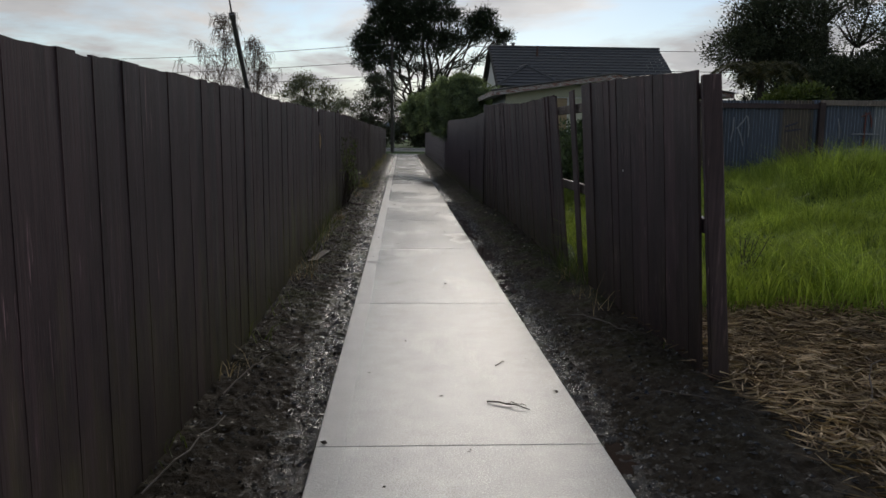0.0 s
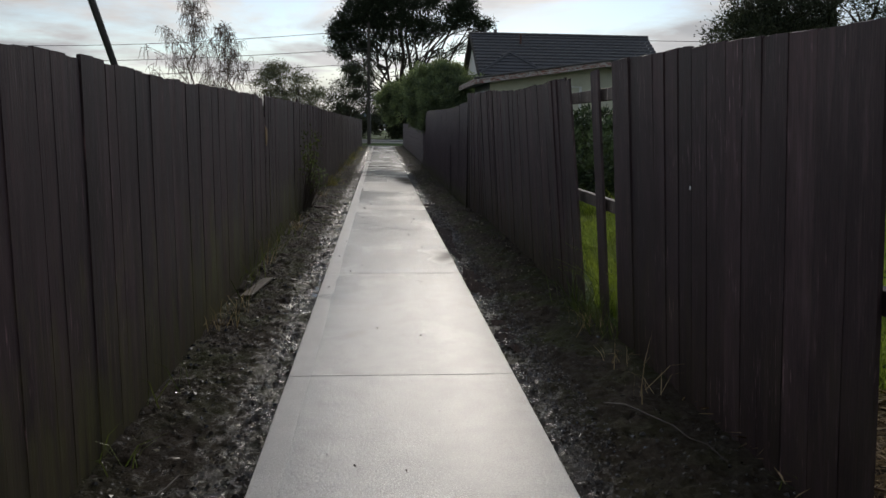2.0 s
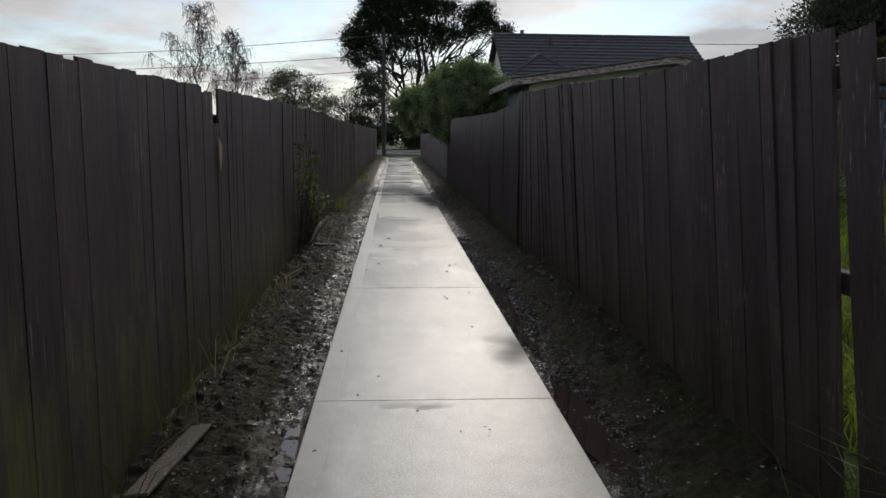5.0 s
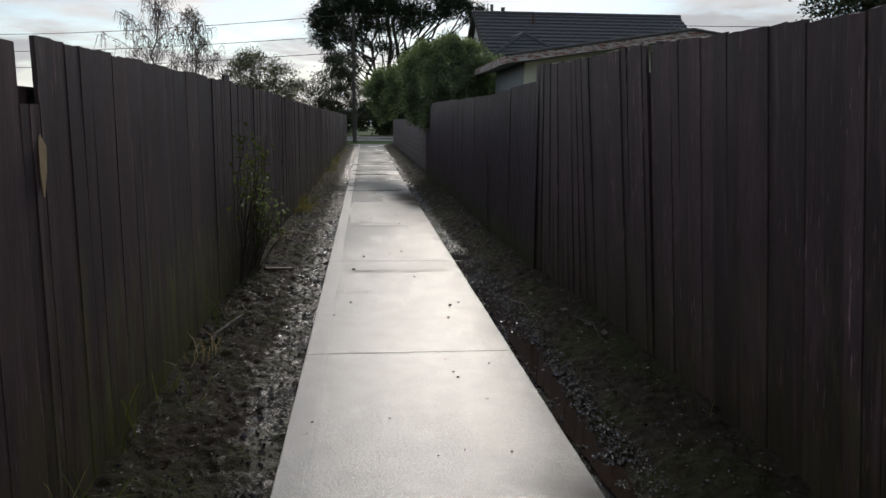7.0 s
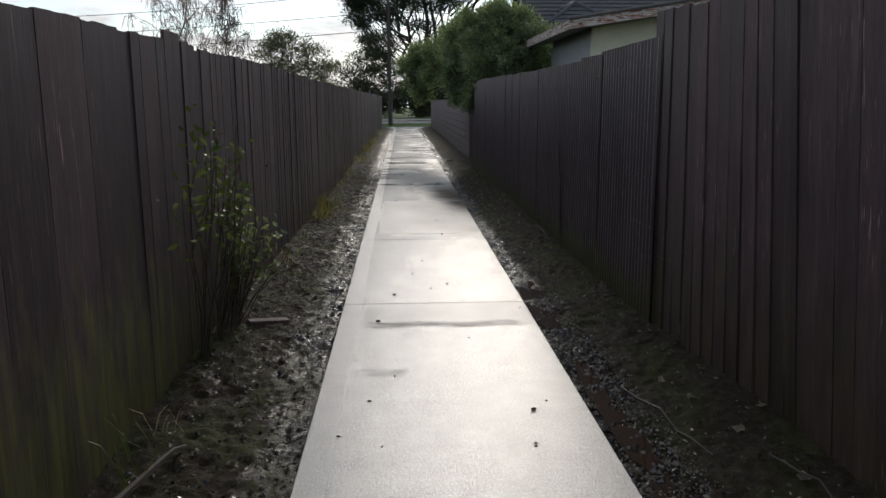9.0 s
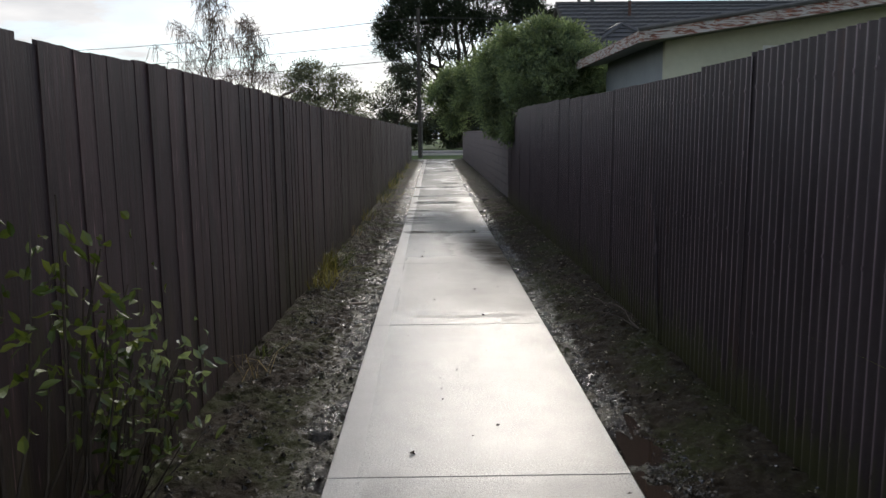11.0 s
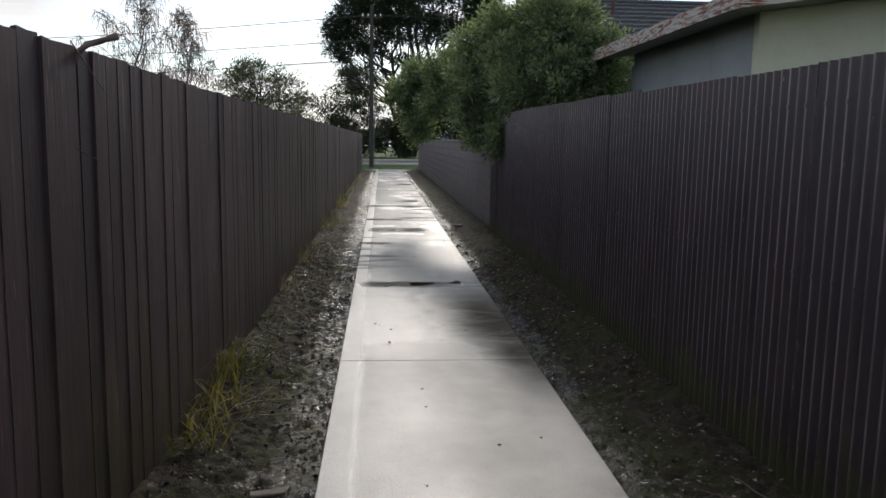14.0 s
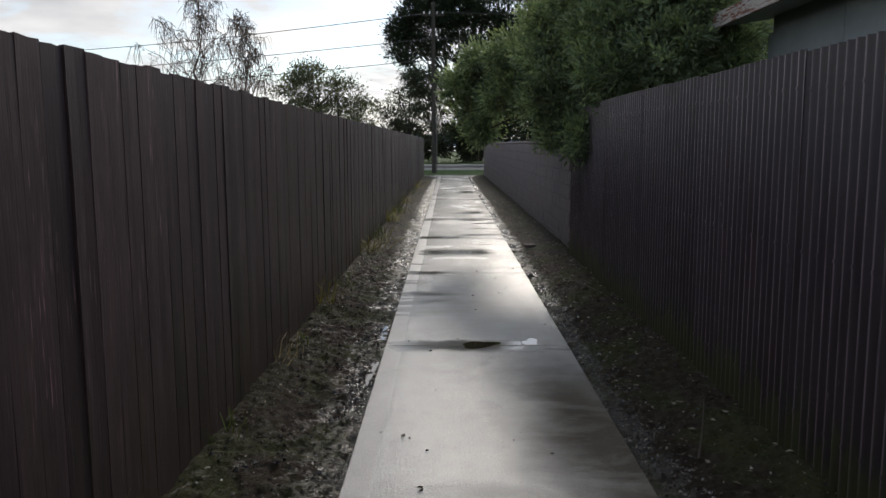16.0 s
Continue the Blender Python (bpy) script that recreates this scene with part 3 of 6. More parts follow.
def leaf_mesh(name, centres, dirs, length, width, material, parent=None, label="", rng=None, fold=0.18, fine=False):
    """Many small folded leaves, one diamond of two quads each, as one mesh."""
    rng = rng or np.random.default_rng(1)
    n = len(centres)
    d = dirs / np.maximum(1e-6, np.linalg.norm(dirs, axis=1))[:, None]
    r = rng.normal(size=(n, 3))
    side = np.cross(d, r)
    side /= np.maximum(1e-6, np.linalg.norm(side, axis=1))[:, None]
    up = np.cross(side, d)
    L = length * rng.uniform(0.6, 1.25, n)[:, None]
    W = width * rng.uniform(0.7, 1.2, n)[:, None]
    base = centres - d * L * 0.5
    tip = centres + d * L * 0.5 - up * L * 0.12
    if fine:
        return fine_leaves(name, base, tip, d, side, up, L, W, fold, material, parent, label)
    a = centres + side * W * 0.5 + up * W * fold
    b = centres - side * W * 0.5 + up * W * fold
    V = np.stack([base, a, tip, b], 1).reshape(-1, 3)
    me = bpy.data.meshes.new(name)
    me.vertices.add(4 * n)
    me.vertices.foreach_set("co", V.astype(np.float32).ravel())
    me.loops.add(6 * n)
    me.polygons.add(2 * n)
    o = (np.arange(n) * 4)[:, None]
    idx = np.concatenate([o + [0, 1, 2], o + [0, 2, 3]], 1).astype(np.int32)
    me.loops.foreach_set("vertex_index", idx.ravel())
    me.polygons.foreach_set("loop_start", (np.arange(2 * n) * 3).astype(np.int32))
    me.polygons.foreach_set("loop_total", np.full(2 * n, 3, np.int32))
    me.update()
    me.validate()
    me.materials.append(material)
    ob = new(name, me)
    if parent is not None:
        ob.parent = parent
    if label:
        tagged(ob, label)
    return ob


def blade_mesh(name, roots, heights, width, material, rng, parent=None, lean=0.35, label=""):
    """Grass blades: three-step tapering strips that bend over."""
    n = len(roots)
    ang = rng.uniform(0, 2 * math.pi, n)
    out = np.stack([np.cos(ang), np.sin(ang), np.zeros(n)], 1)
    sd = np.stack([-np.sin(ang), np.cos(ang), np.zeros(n)], 1)
    sd = np.where(rng.uniform(size=(n, 1)) < 0.5, sd, out)
    bend = (rng.uniform(0.1, 1.0, n) * lean)[:, None] * heights[:, None]
    w = (width * rng.uniform(0.6, 1.3, n))[:, None]
    up = np.array([0, 0, 1.0])
    m = roots + out * bend * 0.35 + up * heights[:, None] * 0.6
    t = roots + out * bend * 1.2 + up * heights[:, None] * (1.0 - 0.25 * rng.uniform(size=(n, 1)))
    V = np.stack([roots - sd * w / 2, roots + sd * w / 2, m + sd * w * 0.42, m - sd * w * 0.42, t], 1).reshape(-1, 3)
    o = np.arange(n) * 5
    F = [q for i in o.tolist() for q in ((i, i + 1, i + 2, i + 3), (i + 3, i + 2, i + 4))]
    return solid(name, V.tolist(), F, material, parent, label)


# ---------------------------------------------------------------- ground
def step(v, lo, hi):
    t = np.clip((v - lo) / (hi - lo), 0, 1)
    return t * t * (3 - 2 * t)


def lumps(x, y, scale, seed):
    """Smooth value noise on arrays, about -1 to 1."""
    rng = np.random.default_rng(seed)
    tab = rng.uniform(-1, 1, (256, 256))
    u, v = np.asarray(x) * scale + 1000, np.asarray(y) * scale + 1000
    i, j = np.floor(u).astype(int), np.floor(v).astype(int)
    fu, fv = u - i, v - j
    fu, fv = fu * fu * (3 - 2 * fu), fv * fv * (3 - 2 * fv)
    a, b = tab[i % 256, j % 256], tab[(i + 1) % 256, j % 256]
    c, d = tab[i % 256, (j + 1) % 256], tab[(i + 1) % 256, (j + 1) % 256]
    return (a * (1 - fu) + b * fu) * (1 - fv) + (c * (1 - fu) + d * fu) * fv


def ground_z(x, y):
    x, y = np.asarray(x, float), np.asarray(y, float)
    z = np.zeros(np.broadcast(x, y).shape)
    alley = step(y, 58.5, 57.0)
    left = step(-x, 0.70, 1.4)
    right = step(x, 0.70, 1.5)
    rough = lumps(x, y, 3.1, 1) * 0.012 + lumps(x, y, 7.3, 2) * 0.011 + lumps(x, y, 17, 3) * 0.012 + lumps(x, y, 31, 6) * 0.011
    verge = -0.035 + np.where(x < 0, left * 0.055, right * 0.095) + rough * np.where(np.abs(x) < 1.7, 1.0, 0.5)
    z = verge * alley - 0.02 * (1 - alley)
    # a washed-out gutter beside the slabs
    z = z - 0.030 * np.exp(-((x - 0.83) / 0.11) ** 2) * (step(y, 10.2, 10.9) * step(y, 14.6, 13.6) + 0.6 * step(y, 7.4, 7.8) * step(y, 9.2, 8.6))
    # the vacant lot climbs towards its back corner
    z = z + 0.085 * np.clip(x - 2.0, 0, 10) * step(y, 1.0, 14.0) * step(y, 60.0, 30.0)
    z = z + lumps(x, y, 0.7, 5) * 0.2 * step(x, 2.0, 3.5) * step(y, 30.0, 20.0)
    z = np.where((np.abs(x) < 0.66) & (y < 57), -0.13, z)
    return z


def build_ground():
    def ticks(*runs):
        out = []
        for a, b, s in runs:
            out += list(np.arange(a, b, s))
        return np.array(out + [runs[-1][1]])

    xs = ticks((-2500, -300, 550), (-300, -40, 65), (-40, -4, 6), (-4, -1.7, 0.5), (-1.7, -0.72, 0.016), (-0.72, -0.64, 0.04),
               (-0.64, 0.64, 0.32), (0.64, 0.72, 0.04), (0.72, 1.75, 0.016), (1.75, 4.0, 0.12), (4.0, 14, 0.4), (14, 60, 6), (60, 300, 60), (300, 2500, 550))
    ys = ticks((-1200, -100, 275), (-100, -8, 15), (-8, -1, 0.5), (-1, 28, 0.018), (28, 30, 0.05), (30, 60, 0.12), (60, 100, 4), (100, 400, 60), (400, 3000, 520))
    X, Y = np.meshgrid(xs, ys, indexing="ij")
    Z = ground_z(X, Y)
    nx, ny = len(xs), len(ys)
    me = bpy.data.meshes.new("ground")
    me.vertices.add(nx * ny)
    me.vertices.foreach_set("co", np.stack([X, Y, Z], -1).astype(np.float32).ravel())
    i, j = np.meshgrid(np.arange(nx - 1), np.arange(ny - 1), indexing="ij")
    q = np.stack([i * ny + j, (i + 1) * ny + j, (i + 1) * ny + j + 1, i * ny + j + 1], -1).reshape(-1, 4).astype(np.int32)
    me.loops.add(q.size)
    me.polygons.add(len(q))
    me.loops.foreach_set("vertex_index", q.ravel())
    me.polygons.foreach_set("loop_start", (np.arange(len(q)) * 4).astype(np.int32))
    me.polygons.foreach_set("loop_total", np.full(len(q), 4, np.int32))
    cx, cy = (X[:-1, :-1] + X[1:, 1:]) / 2, (Y[:-1, :-1] + Y[1:, 1:]) / 2
    mud = ((np.abs(cx) < 1.62) & (cy < 57.5)) | ((cx > 0) & (cx < 5) & (cy < 4.2 + lumps(cx, cy, 1.5, 8) * 0.5) & (cy > -8))
    me.polygons.foreach_set("material_index", np.where(mud, 0, 1).astype(np.int32).ravel())
    me.update()
    me.validate()
    me.materials.append(M_MUD)
    me.materials.append(M_TURF)
    me.shade_smooth()
    return tagged(new("ground", me), "wet dark mud verges and rough turf", "ground", kind="structure")


build_ground()

# footpath: cast slabs with open joints
footpath = thing("footpath", "pale wet concrete footpath between two fences", "footpath", kind="structure")
JOINTS = [-4.6, -1.3, 1.97, 5.21, 8.6, 11.99, 15.5, 18.37, 21.4, 24.4, 27.83, 30.9, 33.85, 37.1, 40.4, 43.7, 47.0, 50.3, 53.4, 56.6]
for a, b in zip(JOINTS, JOINTS[1:]):
    bm = box(bmesh.new(), (-0.70, a + 0.002, -0.11), (0.70, b - 0.002, 0.0), 0.004)
    s = part("slab", bm, M_CONC, footpath)

cross_path = box_part("cross_path", (-30, 56.62, -0.1), (40, 58.1, 0.002), M_CONC)
tagged(cross_path, "concrete footpath along the street", "footpath", kind="structure")
road = box_part("road", (-400, 67, -0.3), (400, 76.5, 0.004), M_ASPH)
tagged(road, "grey asphalt street", "road", kind="structure")
for name, y0, y1 in (("kerb", 66.75, 67.0), ("kerb", 76.5, 76.75)):
    tagged(box_part(name, (-400, y0, -0.2), (400, y1, 0.10), M_CONC, bevel=0.02), "concrete street kerb", "kerb", kind="structure")


# ---------------------------------------------------------------- paling fences
def paling_mesh(name, seed, material, width=0.15, height=1.0, thick=0.018):
    """A sawn board standing on z = 0, with a worn top, slightly bowed; height 1, scaled where it stands."""
    r = random.Random(seed)
    V, F = [], []
    rows = 5
    bow, cup = r.uniform(-0.003, 0.003), r.uniform(-0.002, 0.002)
    for i in range(rows):
        f = i / (rows - 1)
        off = bow * math.sin(math.pi * f)
        w = width / 2 + r.uniform(-0.003, 0.003)
        for dx, dy in ((0, -w), (cup, 0), (0, w), (-thick, w), (-thick, -w)):
            top = r.uniform(-0.002, 0.002) if i == rows - 1 else 0
            V.append((dx + off, dy, f * height + top))
    k = 5
    for i in range(rows - 1):
        for c in range(k):
            d = (c + 1) % k
            F.append((i * k + c, i * k + d, (i + 1) * k + d, (i + 1) * k + c))
    F.append(tuple(range(k))[::-1])
    F.append(tuple((rows - 1) * k + c for c in range(k)))
    me = bpy.data.meshes.new(name)
    me.from_pydata(V, [], F)
    me.materials.append(material)
    return me


def add_paling(fence, me, x, y, z0, h, facing, lean_x=0.0, lean_y=0.0, wide=1.0, skew=0.0):
    """facing +1: the good face looks towards +x. Leans are degrees."""
    ob = new("paling", me)
    ob.parent = fence
    turn = Euler((radians(lean_y), radians(lean_x), 0 if facing > 0 else math.pi)).to_matrix().to_4x4()
    shear = Matrix.Identity(4)
    shear[2][1] = skew * facing - math.tan(radians(lean_y))      # the sawn top follows the fence's line
    ob.matrix_local = Matrix.Translation((x, y, z0)) @ turn @ shear @ Matrix.Diagonal((1, wide, h, 1))
    return ob


def add_cover(fence, me, x, y, z0, h, facing, lean_x, lean_y):
    ob = add_paling(fence, me, x, y, z0, h, facing, lean_x, lean_y, 0.45)
    ob.name = "cover_strip"
    return ob


COVER_L = paling_mesh("cover_strip", 90, M_PALE)
COVER_R = paling_mesh("cover_strip", 91, M_PALE_R)
PALE_L = [paling_mesh("paling", 10 + i, M_PALE) for i in range(8)]
PALE_R = [paling_mesh("paling", 40 + i, M_PALE_R) for i in range(8)]


def left_x(y):
    return float(np.interp(y, (0, 5, 8, 11, 13, 15, 18, 20, 23, 26, 57), (-1.39, -1.40, -1.46, -1.47, -1.53, -1.53, -1.50, -1.46, -1.45, -1.46, -1.40)))


def left_top(y):
    return float(np.interp(y, (0, 2, 4.1, 5, 7.5, 9.4, 11, 12, 14.5, 14.7, 16.5, 18.5, 20.4, 24, 57), (1.745, 1.775, 1.80, 1.787, 1.81, 1.832, 1.855, 1.866, 1.895, 1.872, 1.90, 1.88, 1.848, 1.845, 1.85)))


left_fence = thing("paling_fence", "tall dark-stained close-boarded paling fence, mossy at its foot", "fence")
rl = random.Random(5)
y = -3.2
count, tail = 0, []
while y < 57.0:
    w = rl.choice((0.145, 0.15, 0.15, 0.15, 0.13))
    if y < 2.6:
        w = rl.choice((0.15, 0.2, 0.16))
    snapped = abs(y - 9.73) < 0.075
    if snapped:
        w = 0.08
    h = left_top(y) + rl.uniform(-0.009, 0.008) + (0.008 if rl.random() < 0.05 else 0)
    x = left_x(y) + rl.uniform(-0.003, 0.003)
    ly, lx = rl.uniform(-0.12, 0.12), rl.uniform(-0.1, 0.1)
    z0 = -0.02
    if snapped:      # the broken board: lower part only
        h = 1.60
        broken_y = y + w / 2
    if 9.40 < y < 9.64:
        h -= 0.035
    if abs(y - 14.2) < 0.15:
        h += 0.05
    if count < 300:
        add_paling(left_fence, PALE_L[rl.randrange(8)], x, y + w / 2, z0, h - z0, 1, lx, ly, (w - rl.choice((0.002, 0.003, 0.005))) / 0.15, (left_top(y + 0.3) - left_top(y - 0.3)) / 0.6)
        add_cover(left_fence, COVER_L, x - 0.019, y + w, z0, h - z0 - 0.03, 1, lx, 0)
    else:
        tail.append((x, y + w / 2, h, w))
    count += 1
    y += w
V, F = [], []
for x, yy, h, w in tail:
    o = len(V)
    for zz in (-0.02, h):
        V += [(x, yy - w / 2, zz), (x, yy + w / 2, zz), (x - 0.018, yy + w / 2, zz), (x - 0.018, yy - w / 2, zz)]
    F += [(o, o + 1, o + 5, o + 4), (o + 1, o + 2, o + 6, o + 5), (o + 2, o + 3, o + 7, o + 6), (o + 3, o, o + 4, o + 7), (o + 4, o + 5, o + 6, o + 7)]
tagged(solid("paling_run", V, F, M_PALE, left_fence), kind="stuff")
yy = -3.0
while yy < 57:
    for zz in (0.35, 1.05, 1.62):
        bm = box(bmesh.new(), (left_x(yy + 1.2) - 0.10, yy, zz - 0.045), (left_x(yy + 1.2) - 0.045, yy + 2.4, zz + 0.045))
        part("rail", bm, M_PALE, left_fence)
    box_part("post", (left_x(yy) - 0.21, yy - 0.05, -0.05), (left_x(yy) - 0.10, yy + 0.05, 1.7), M_PALE, left_fence)
    yy += 2.4
# pale splintered wood where the board has snapped
V, F = tube_data([(left_x(9.7) + 0.012, broken_y - 0.012, 1.27), (left_x(9.5) + 0.008, broken_y - 0.004, 1.36), (left_x(9.5) + 0.004, broken_y + 0.008, 1.45), (left_x(9.5) - 0.002, broken_y + 0.015, 1.50)], [0.003, 0.016, 0.020, 0.002], 4)
solid("splinter", V, F, M_SPLIT, left_fence, "pale fresh splintered wood")


# the other fence: boards on the lot's boundary, ragged and leaning, with a gap
def right_x(y, z=1.0):
    return 1.555 - 0.075 * z + 0.012 * math.sin(y * 0.6)


def right_top(y):
    pts = ((2.8, 1.885), (3.5, 1.91), (4.3, 1.945), (5.0, 1.965), (5.8, 1.98), (7.0, 1.945), (8.8, 1.94), (9.8, 1.956), (10.5, 1.988), (11.6, 2.03), (12.4, 2.05), (13.3, 2.06), (14.7, 2.11))
    return float(np.interp(y, [p[0] for p in pts], [p[1] for p in pts]))


right_fence = thing("paling_fence", "ragged brown-stained paling fence with missing and leaning boards", "fence")
rr = random.Random(11)
y, count = 2.95, 0
while y < 14.68:
    w = rr.choice((0.15, 0.15, 0.16, 0.14, 0.11)) if y > 5.8 else rr.choice((0.17, 0.19, 0.21))
    if 5.78 < y + w / 2 < 7.08:
        y += 0.05
        continue
    h = right_top(y) + (rr.uniform(-0.010, 0.007) if y > 5.8 else rr.uniform(-0.004, 0.004))
    x0 = right_x(y, 0) + (rr.choice((-0.004, -0.002, 0.0, 0.002, 0.004)) if y > 7 else rr.uniform(-0.003, 0.003))
    lean = 4.3 + rr.uniform(-0.15, 0.15)
    settle = min(1.0, max(0.0, (y - 12.9) / 1.7))      # the last boards come upright to meet the iron
    x0 -= 0.116 * settle
    lean -= 3.75 * settle
    ly = rr.uniform(-0.5, 0.5) if y > 7 else rr.uniform(-0.2, 0.2)
    if y > 7:
        ly += 5.2 * max(0.0, (13.0 - y) / 6.0)
    if 11.35 < y < 11.95:
        w = 0.078
    if 11.52 < y < 11.60:      # a slit where a board has split away
        h, x0 = h - 0.16, x0 + 0.022
    if 7.2 < y < 9.4:
        lean += 0.8 * (9.6 - y) / 2.2
    z0 = 0.02
    add_paling(right_fence, PALE_R[rr.randrange(8)], x0, y + w / 2, z0, h - z0, -1, lean, ly, (w - rr.choice((0.002, 0.003, 0.006))) / 0.15, (right_top(y + 0.3) - right_top(y - 0.3)) / 0.6)
    if not (5.4 < y < 7.3):
        add_cover(right_fence, COVER_R, x0 + 0.019, y + w, z0, h - z0 - 0.03, -1, lean, ly)
    count += 1
    y += w
# two narrow boards still hanging in the gap, and the rails behind
add_paling(right_fence, PALE_R[1], right_x(6.3, 0), 6.15, 0.05, 1.90, -1, 4.3, 6.0, 1.25)
add_paling(right_fence, PALE_R[4], right_x(6.9, 0) - 0.02, 6.76, 0.06, 1.86, -1, 5.2, 8.6, 1.3)
for y0, y1 in ((2.78, 5.9), (5.9, 9.4), (9.4, 12.0), (12.0, 14.0)):
    for zz in (0.28, 0.97, 1.77)[1 if y0 < 6 else 0:]:
        m = M_RAW if y0 == 5.9 else M_PALE_R
        xr = 1.555 - 0.075 * zz + 0.045
        bm = box(bmesh.new(), (xr, y0, zz - 0.045), (xr + 0.045, y1, zz + 0.045), 0.004)
        part("rail", bm, m, right_fence, "weathered grey rail" if m is M_RAW else "")
for yy in (5.95, 9.4, 12.0, 14.6):
    ob = box_part("post", (0, -0.05, -0.15), (0.10, 0.05, 1.88), M_PALE_R, right_fence, bevel=0.006)
    ob.matrix_local = pose(1.65, yy, 0, 0, -4.3, 0)
ob = box_part("post", (-0.054, -0.025, -0.15), (0.056, 0.025, 1.86), M_PALE_R, right_fence, "heavy end post standing clear of the boards", bevel=0.008)
ob.matrix_local = pose(1.628, 2.80, 0, 0, -5.0, 0)

bm = bmesh.new()
bmesh.ops.create_icosphere(bm, subdivisions=1, radius=0.011, matrix=Matrix.LocRotScale((right_x(4.48, 1.23) - 0.004, 4.48, 1.23), None, (0.25, 0.8, 1.2)))
part("paint_fleck", bm, M_FRAME, right_fence, "pale paint fleck")

# ---------------------------------------------------------------- corrugated iron fence
def iron_mesh(name, material, width=0.80, height=1.0, pitch=0.076, amp=0.0105, sides=8):
    """A corrugated sheet, profile along y, facing -x; the foot at z = 0."""
    n = int(round(width / pitch * sides))
    V, F = [], []
    for i in range(n + 1):
        yy = width * i / n
        x = -amp * math.cos(2 * math.pi * yy / pitch)
        V += [(x, yy, 0), (x, yy, height * 0.5), (x, yy, height)]
    for i in range(n):
        a, b = 3 * i, 3 * i + 3
        F += [(a, b, b + 1, a + 1), (a + 1, b + 1, b + 2, a + 2)]
    # fixing heads on every other ridge
    for zz in (0.14, 0.53, 0.91):
        yy = pitch
        while yy < width:
            o, r = len(V), 0.009
            V += [(-amp - 0.007, yy, zz * height)] + [(-amp + 0.001, yy + r * math.cos(w), zz * height + r * math.sin(w)) for w in (0, 1.26, 2.51, 3.77, 5.03)]
            F += [(o, o + 1 + (k + 1) % 5, o + 1 + k) for k in range(5)]
            yy += pitch * 2
    me = bpy.data.meshes.new(name)
    me.from_pydata(V, [], F)
    me.materials.append(material)
    me.shade_smooth()
    return me


iron_fence = thing("corrugated_iron_fence", "dark brown painted corrugated iron fence with chalky ridges", "fence")
IRON = [iron_mesh("sheet", M_IRON) for _ in range(2)]
ri = random.Random(3)
y, i = 14.62, 0
while y < 28.6:
    ob = new("sheet", IRON[i % 2])
    ob.parent = iron_fence
    top = float(np.interp(y + 0.4, (14.6, 15.1, 16.4, 17.0, 18.4, 20.2, 22.0, 24.0, 26.3, 29.4), (1.965, 1.955, 1.94, 1.90, 1.912, 1.92, 1.945, 1.965, 1.98, 1.99))) + ri.uniform(-0.008, 0.008)
    ob.matrix_local = Matrix.Translation((1.43 + (i % 2) * 0.002 + ri.uniform(-0.001, 0.001), y, 0.0)) @ Euler((radians(ri.uniform(-0.35, 0.35)), radians(ri.uniform(-0.06, 0.06)), 0)).to_matrix().to_4x4() @ Matrix.Diagonal((1, 1, top, 1))
    y += 0.76
    i += 1
for yy in np.arange(14.8, 29.4, 2.4):
    box_part("post", (1.52, float(yy) - 0.05, -0.1), (1.62, float(yy) + 0.05, 1.75), M_PALE_R, iron_fence)
for zz in (0.27, 1.0, 1.72):
    box_part("rail", (1.46, 14.75, zz - 0.04), (1.515, 29.4, zz + 0.04), M_PALE_R, iron_fence)
V, F = tube_data([(1.40, 17.55, 0.02), (1.395, 17.62, 0.6), (1.39, 17.70, 1.12)], [0.012, 0.014, 0.006], 5)
solid("bent_edge", V, F, M_IRON, iron_fence, "sheet edge bent outwards")

# ---------------------------------------------------------------- block wall
block_wall = thing("block_wall", "low painted concrete block wall beside the path", "wall")
box_part("core", (1.52, 29.5, -0.1), (1.62, 57.0, 1.545), M_MORTAR, block_wall, "grey mortar")
bm = box(bmesh.new(), (-0.1, -0.193, 0.0), (0.0, 0.193, 0.188), 0.006)
BLOCK = bpy.data.meshes.new("block")
bm.to_mesh(BLOCK)
bm.free()
BLOCK.materials.append(M_BLOCK)
rb = random.Random(8)
V, F = [], []
for c in range(8):
    yy = 29.51 + (0.0 if c % 2 else 0.2)
    while yy < 56.6:
        if yy < 44.0:
            ob = new("block", BLOCK)
            ob.parent = block_wall
            ob.location = (1.605 + rb.uniform(-0.003, 0.003), yy + 0.2, -0.04 + c * 0.198)
        else:
            o = len(V)
            x = 1.505 + rb.uniform(-0.003, 0.003)
            for xx in (x, x + 0.05):
                V += [(xx, yy + 0.007, -0.04 + c * 0.198), (xx, yy + 0.393, -0.04 + c * 0.198), (xx, yy + 0.393, 0.148 + c * 0.198), (xx, yy + 0.007, 0.148 + c * 0.198)]
            F += [(o, o + 3, o + 2, o + 1), (o, o + 4, o + 7, o + 3), (o + 3, o + 7, o + 6, o + 2), (o + 1, o + 2, o + 6, o + 5)]
        yy += 0.4
tagged(solid("far_blocks", V, F, M_BLOCK, block_wall), kind="stuff")
box_part("cap", (1.50, 29.5, 1.548), (1.66, 57.0, 1.60), M_BLOCK, block_wall, bevel=0.01)

# ---------------------------------------------------------------- shed with the peeling fascia
shed = thing("outbuilding", "low cream and grey outbuilding with a peeling rusty fascia", "shed", (3, 23, 0))
shed.location = (0, 0, 0)
X0, X1, XA, Y0, Y1 = 2.95, 9.4, 6.2, 22.9, 26.4


def roof_z(x):
    return 2.81 + (x - 2.44) * 0.146 if x < XA else 3.36 - (x - XA) * 0.146


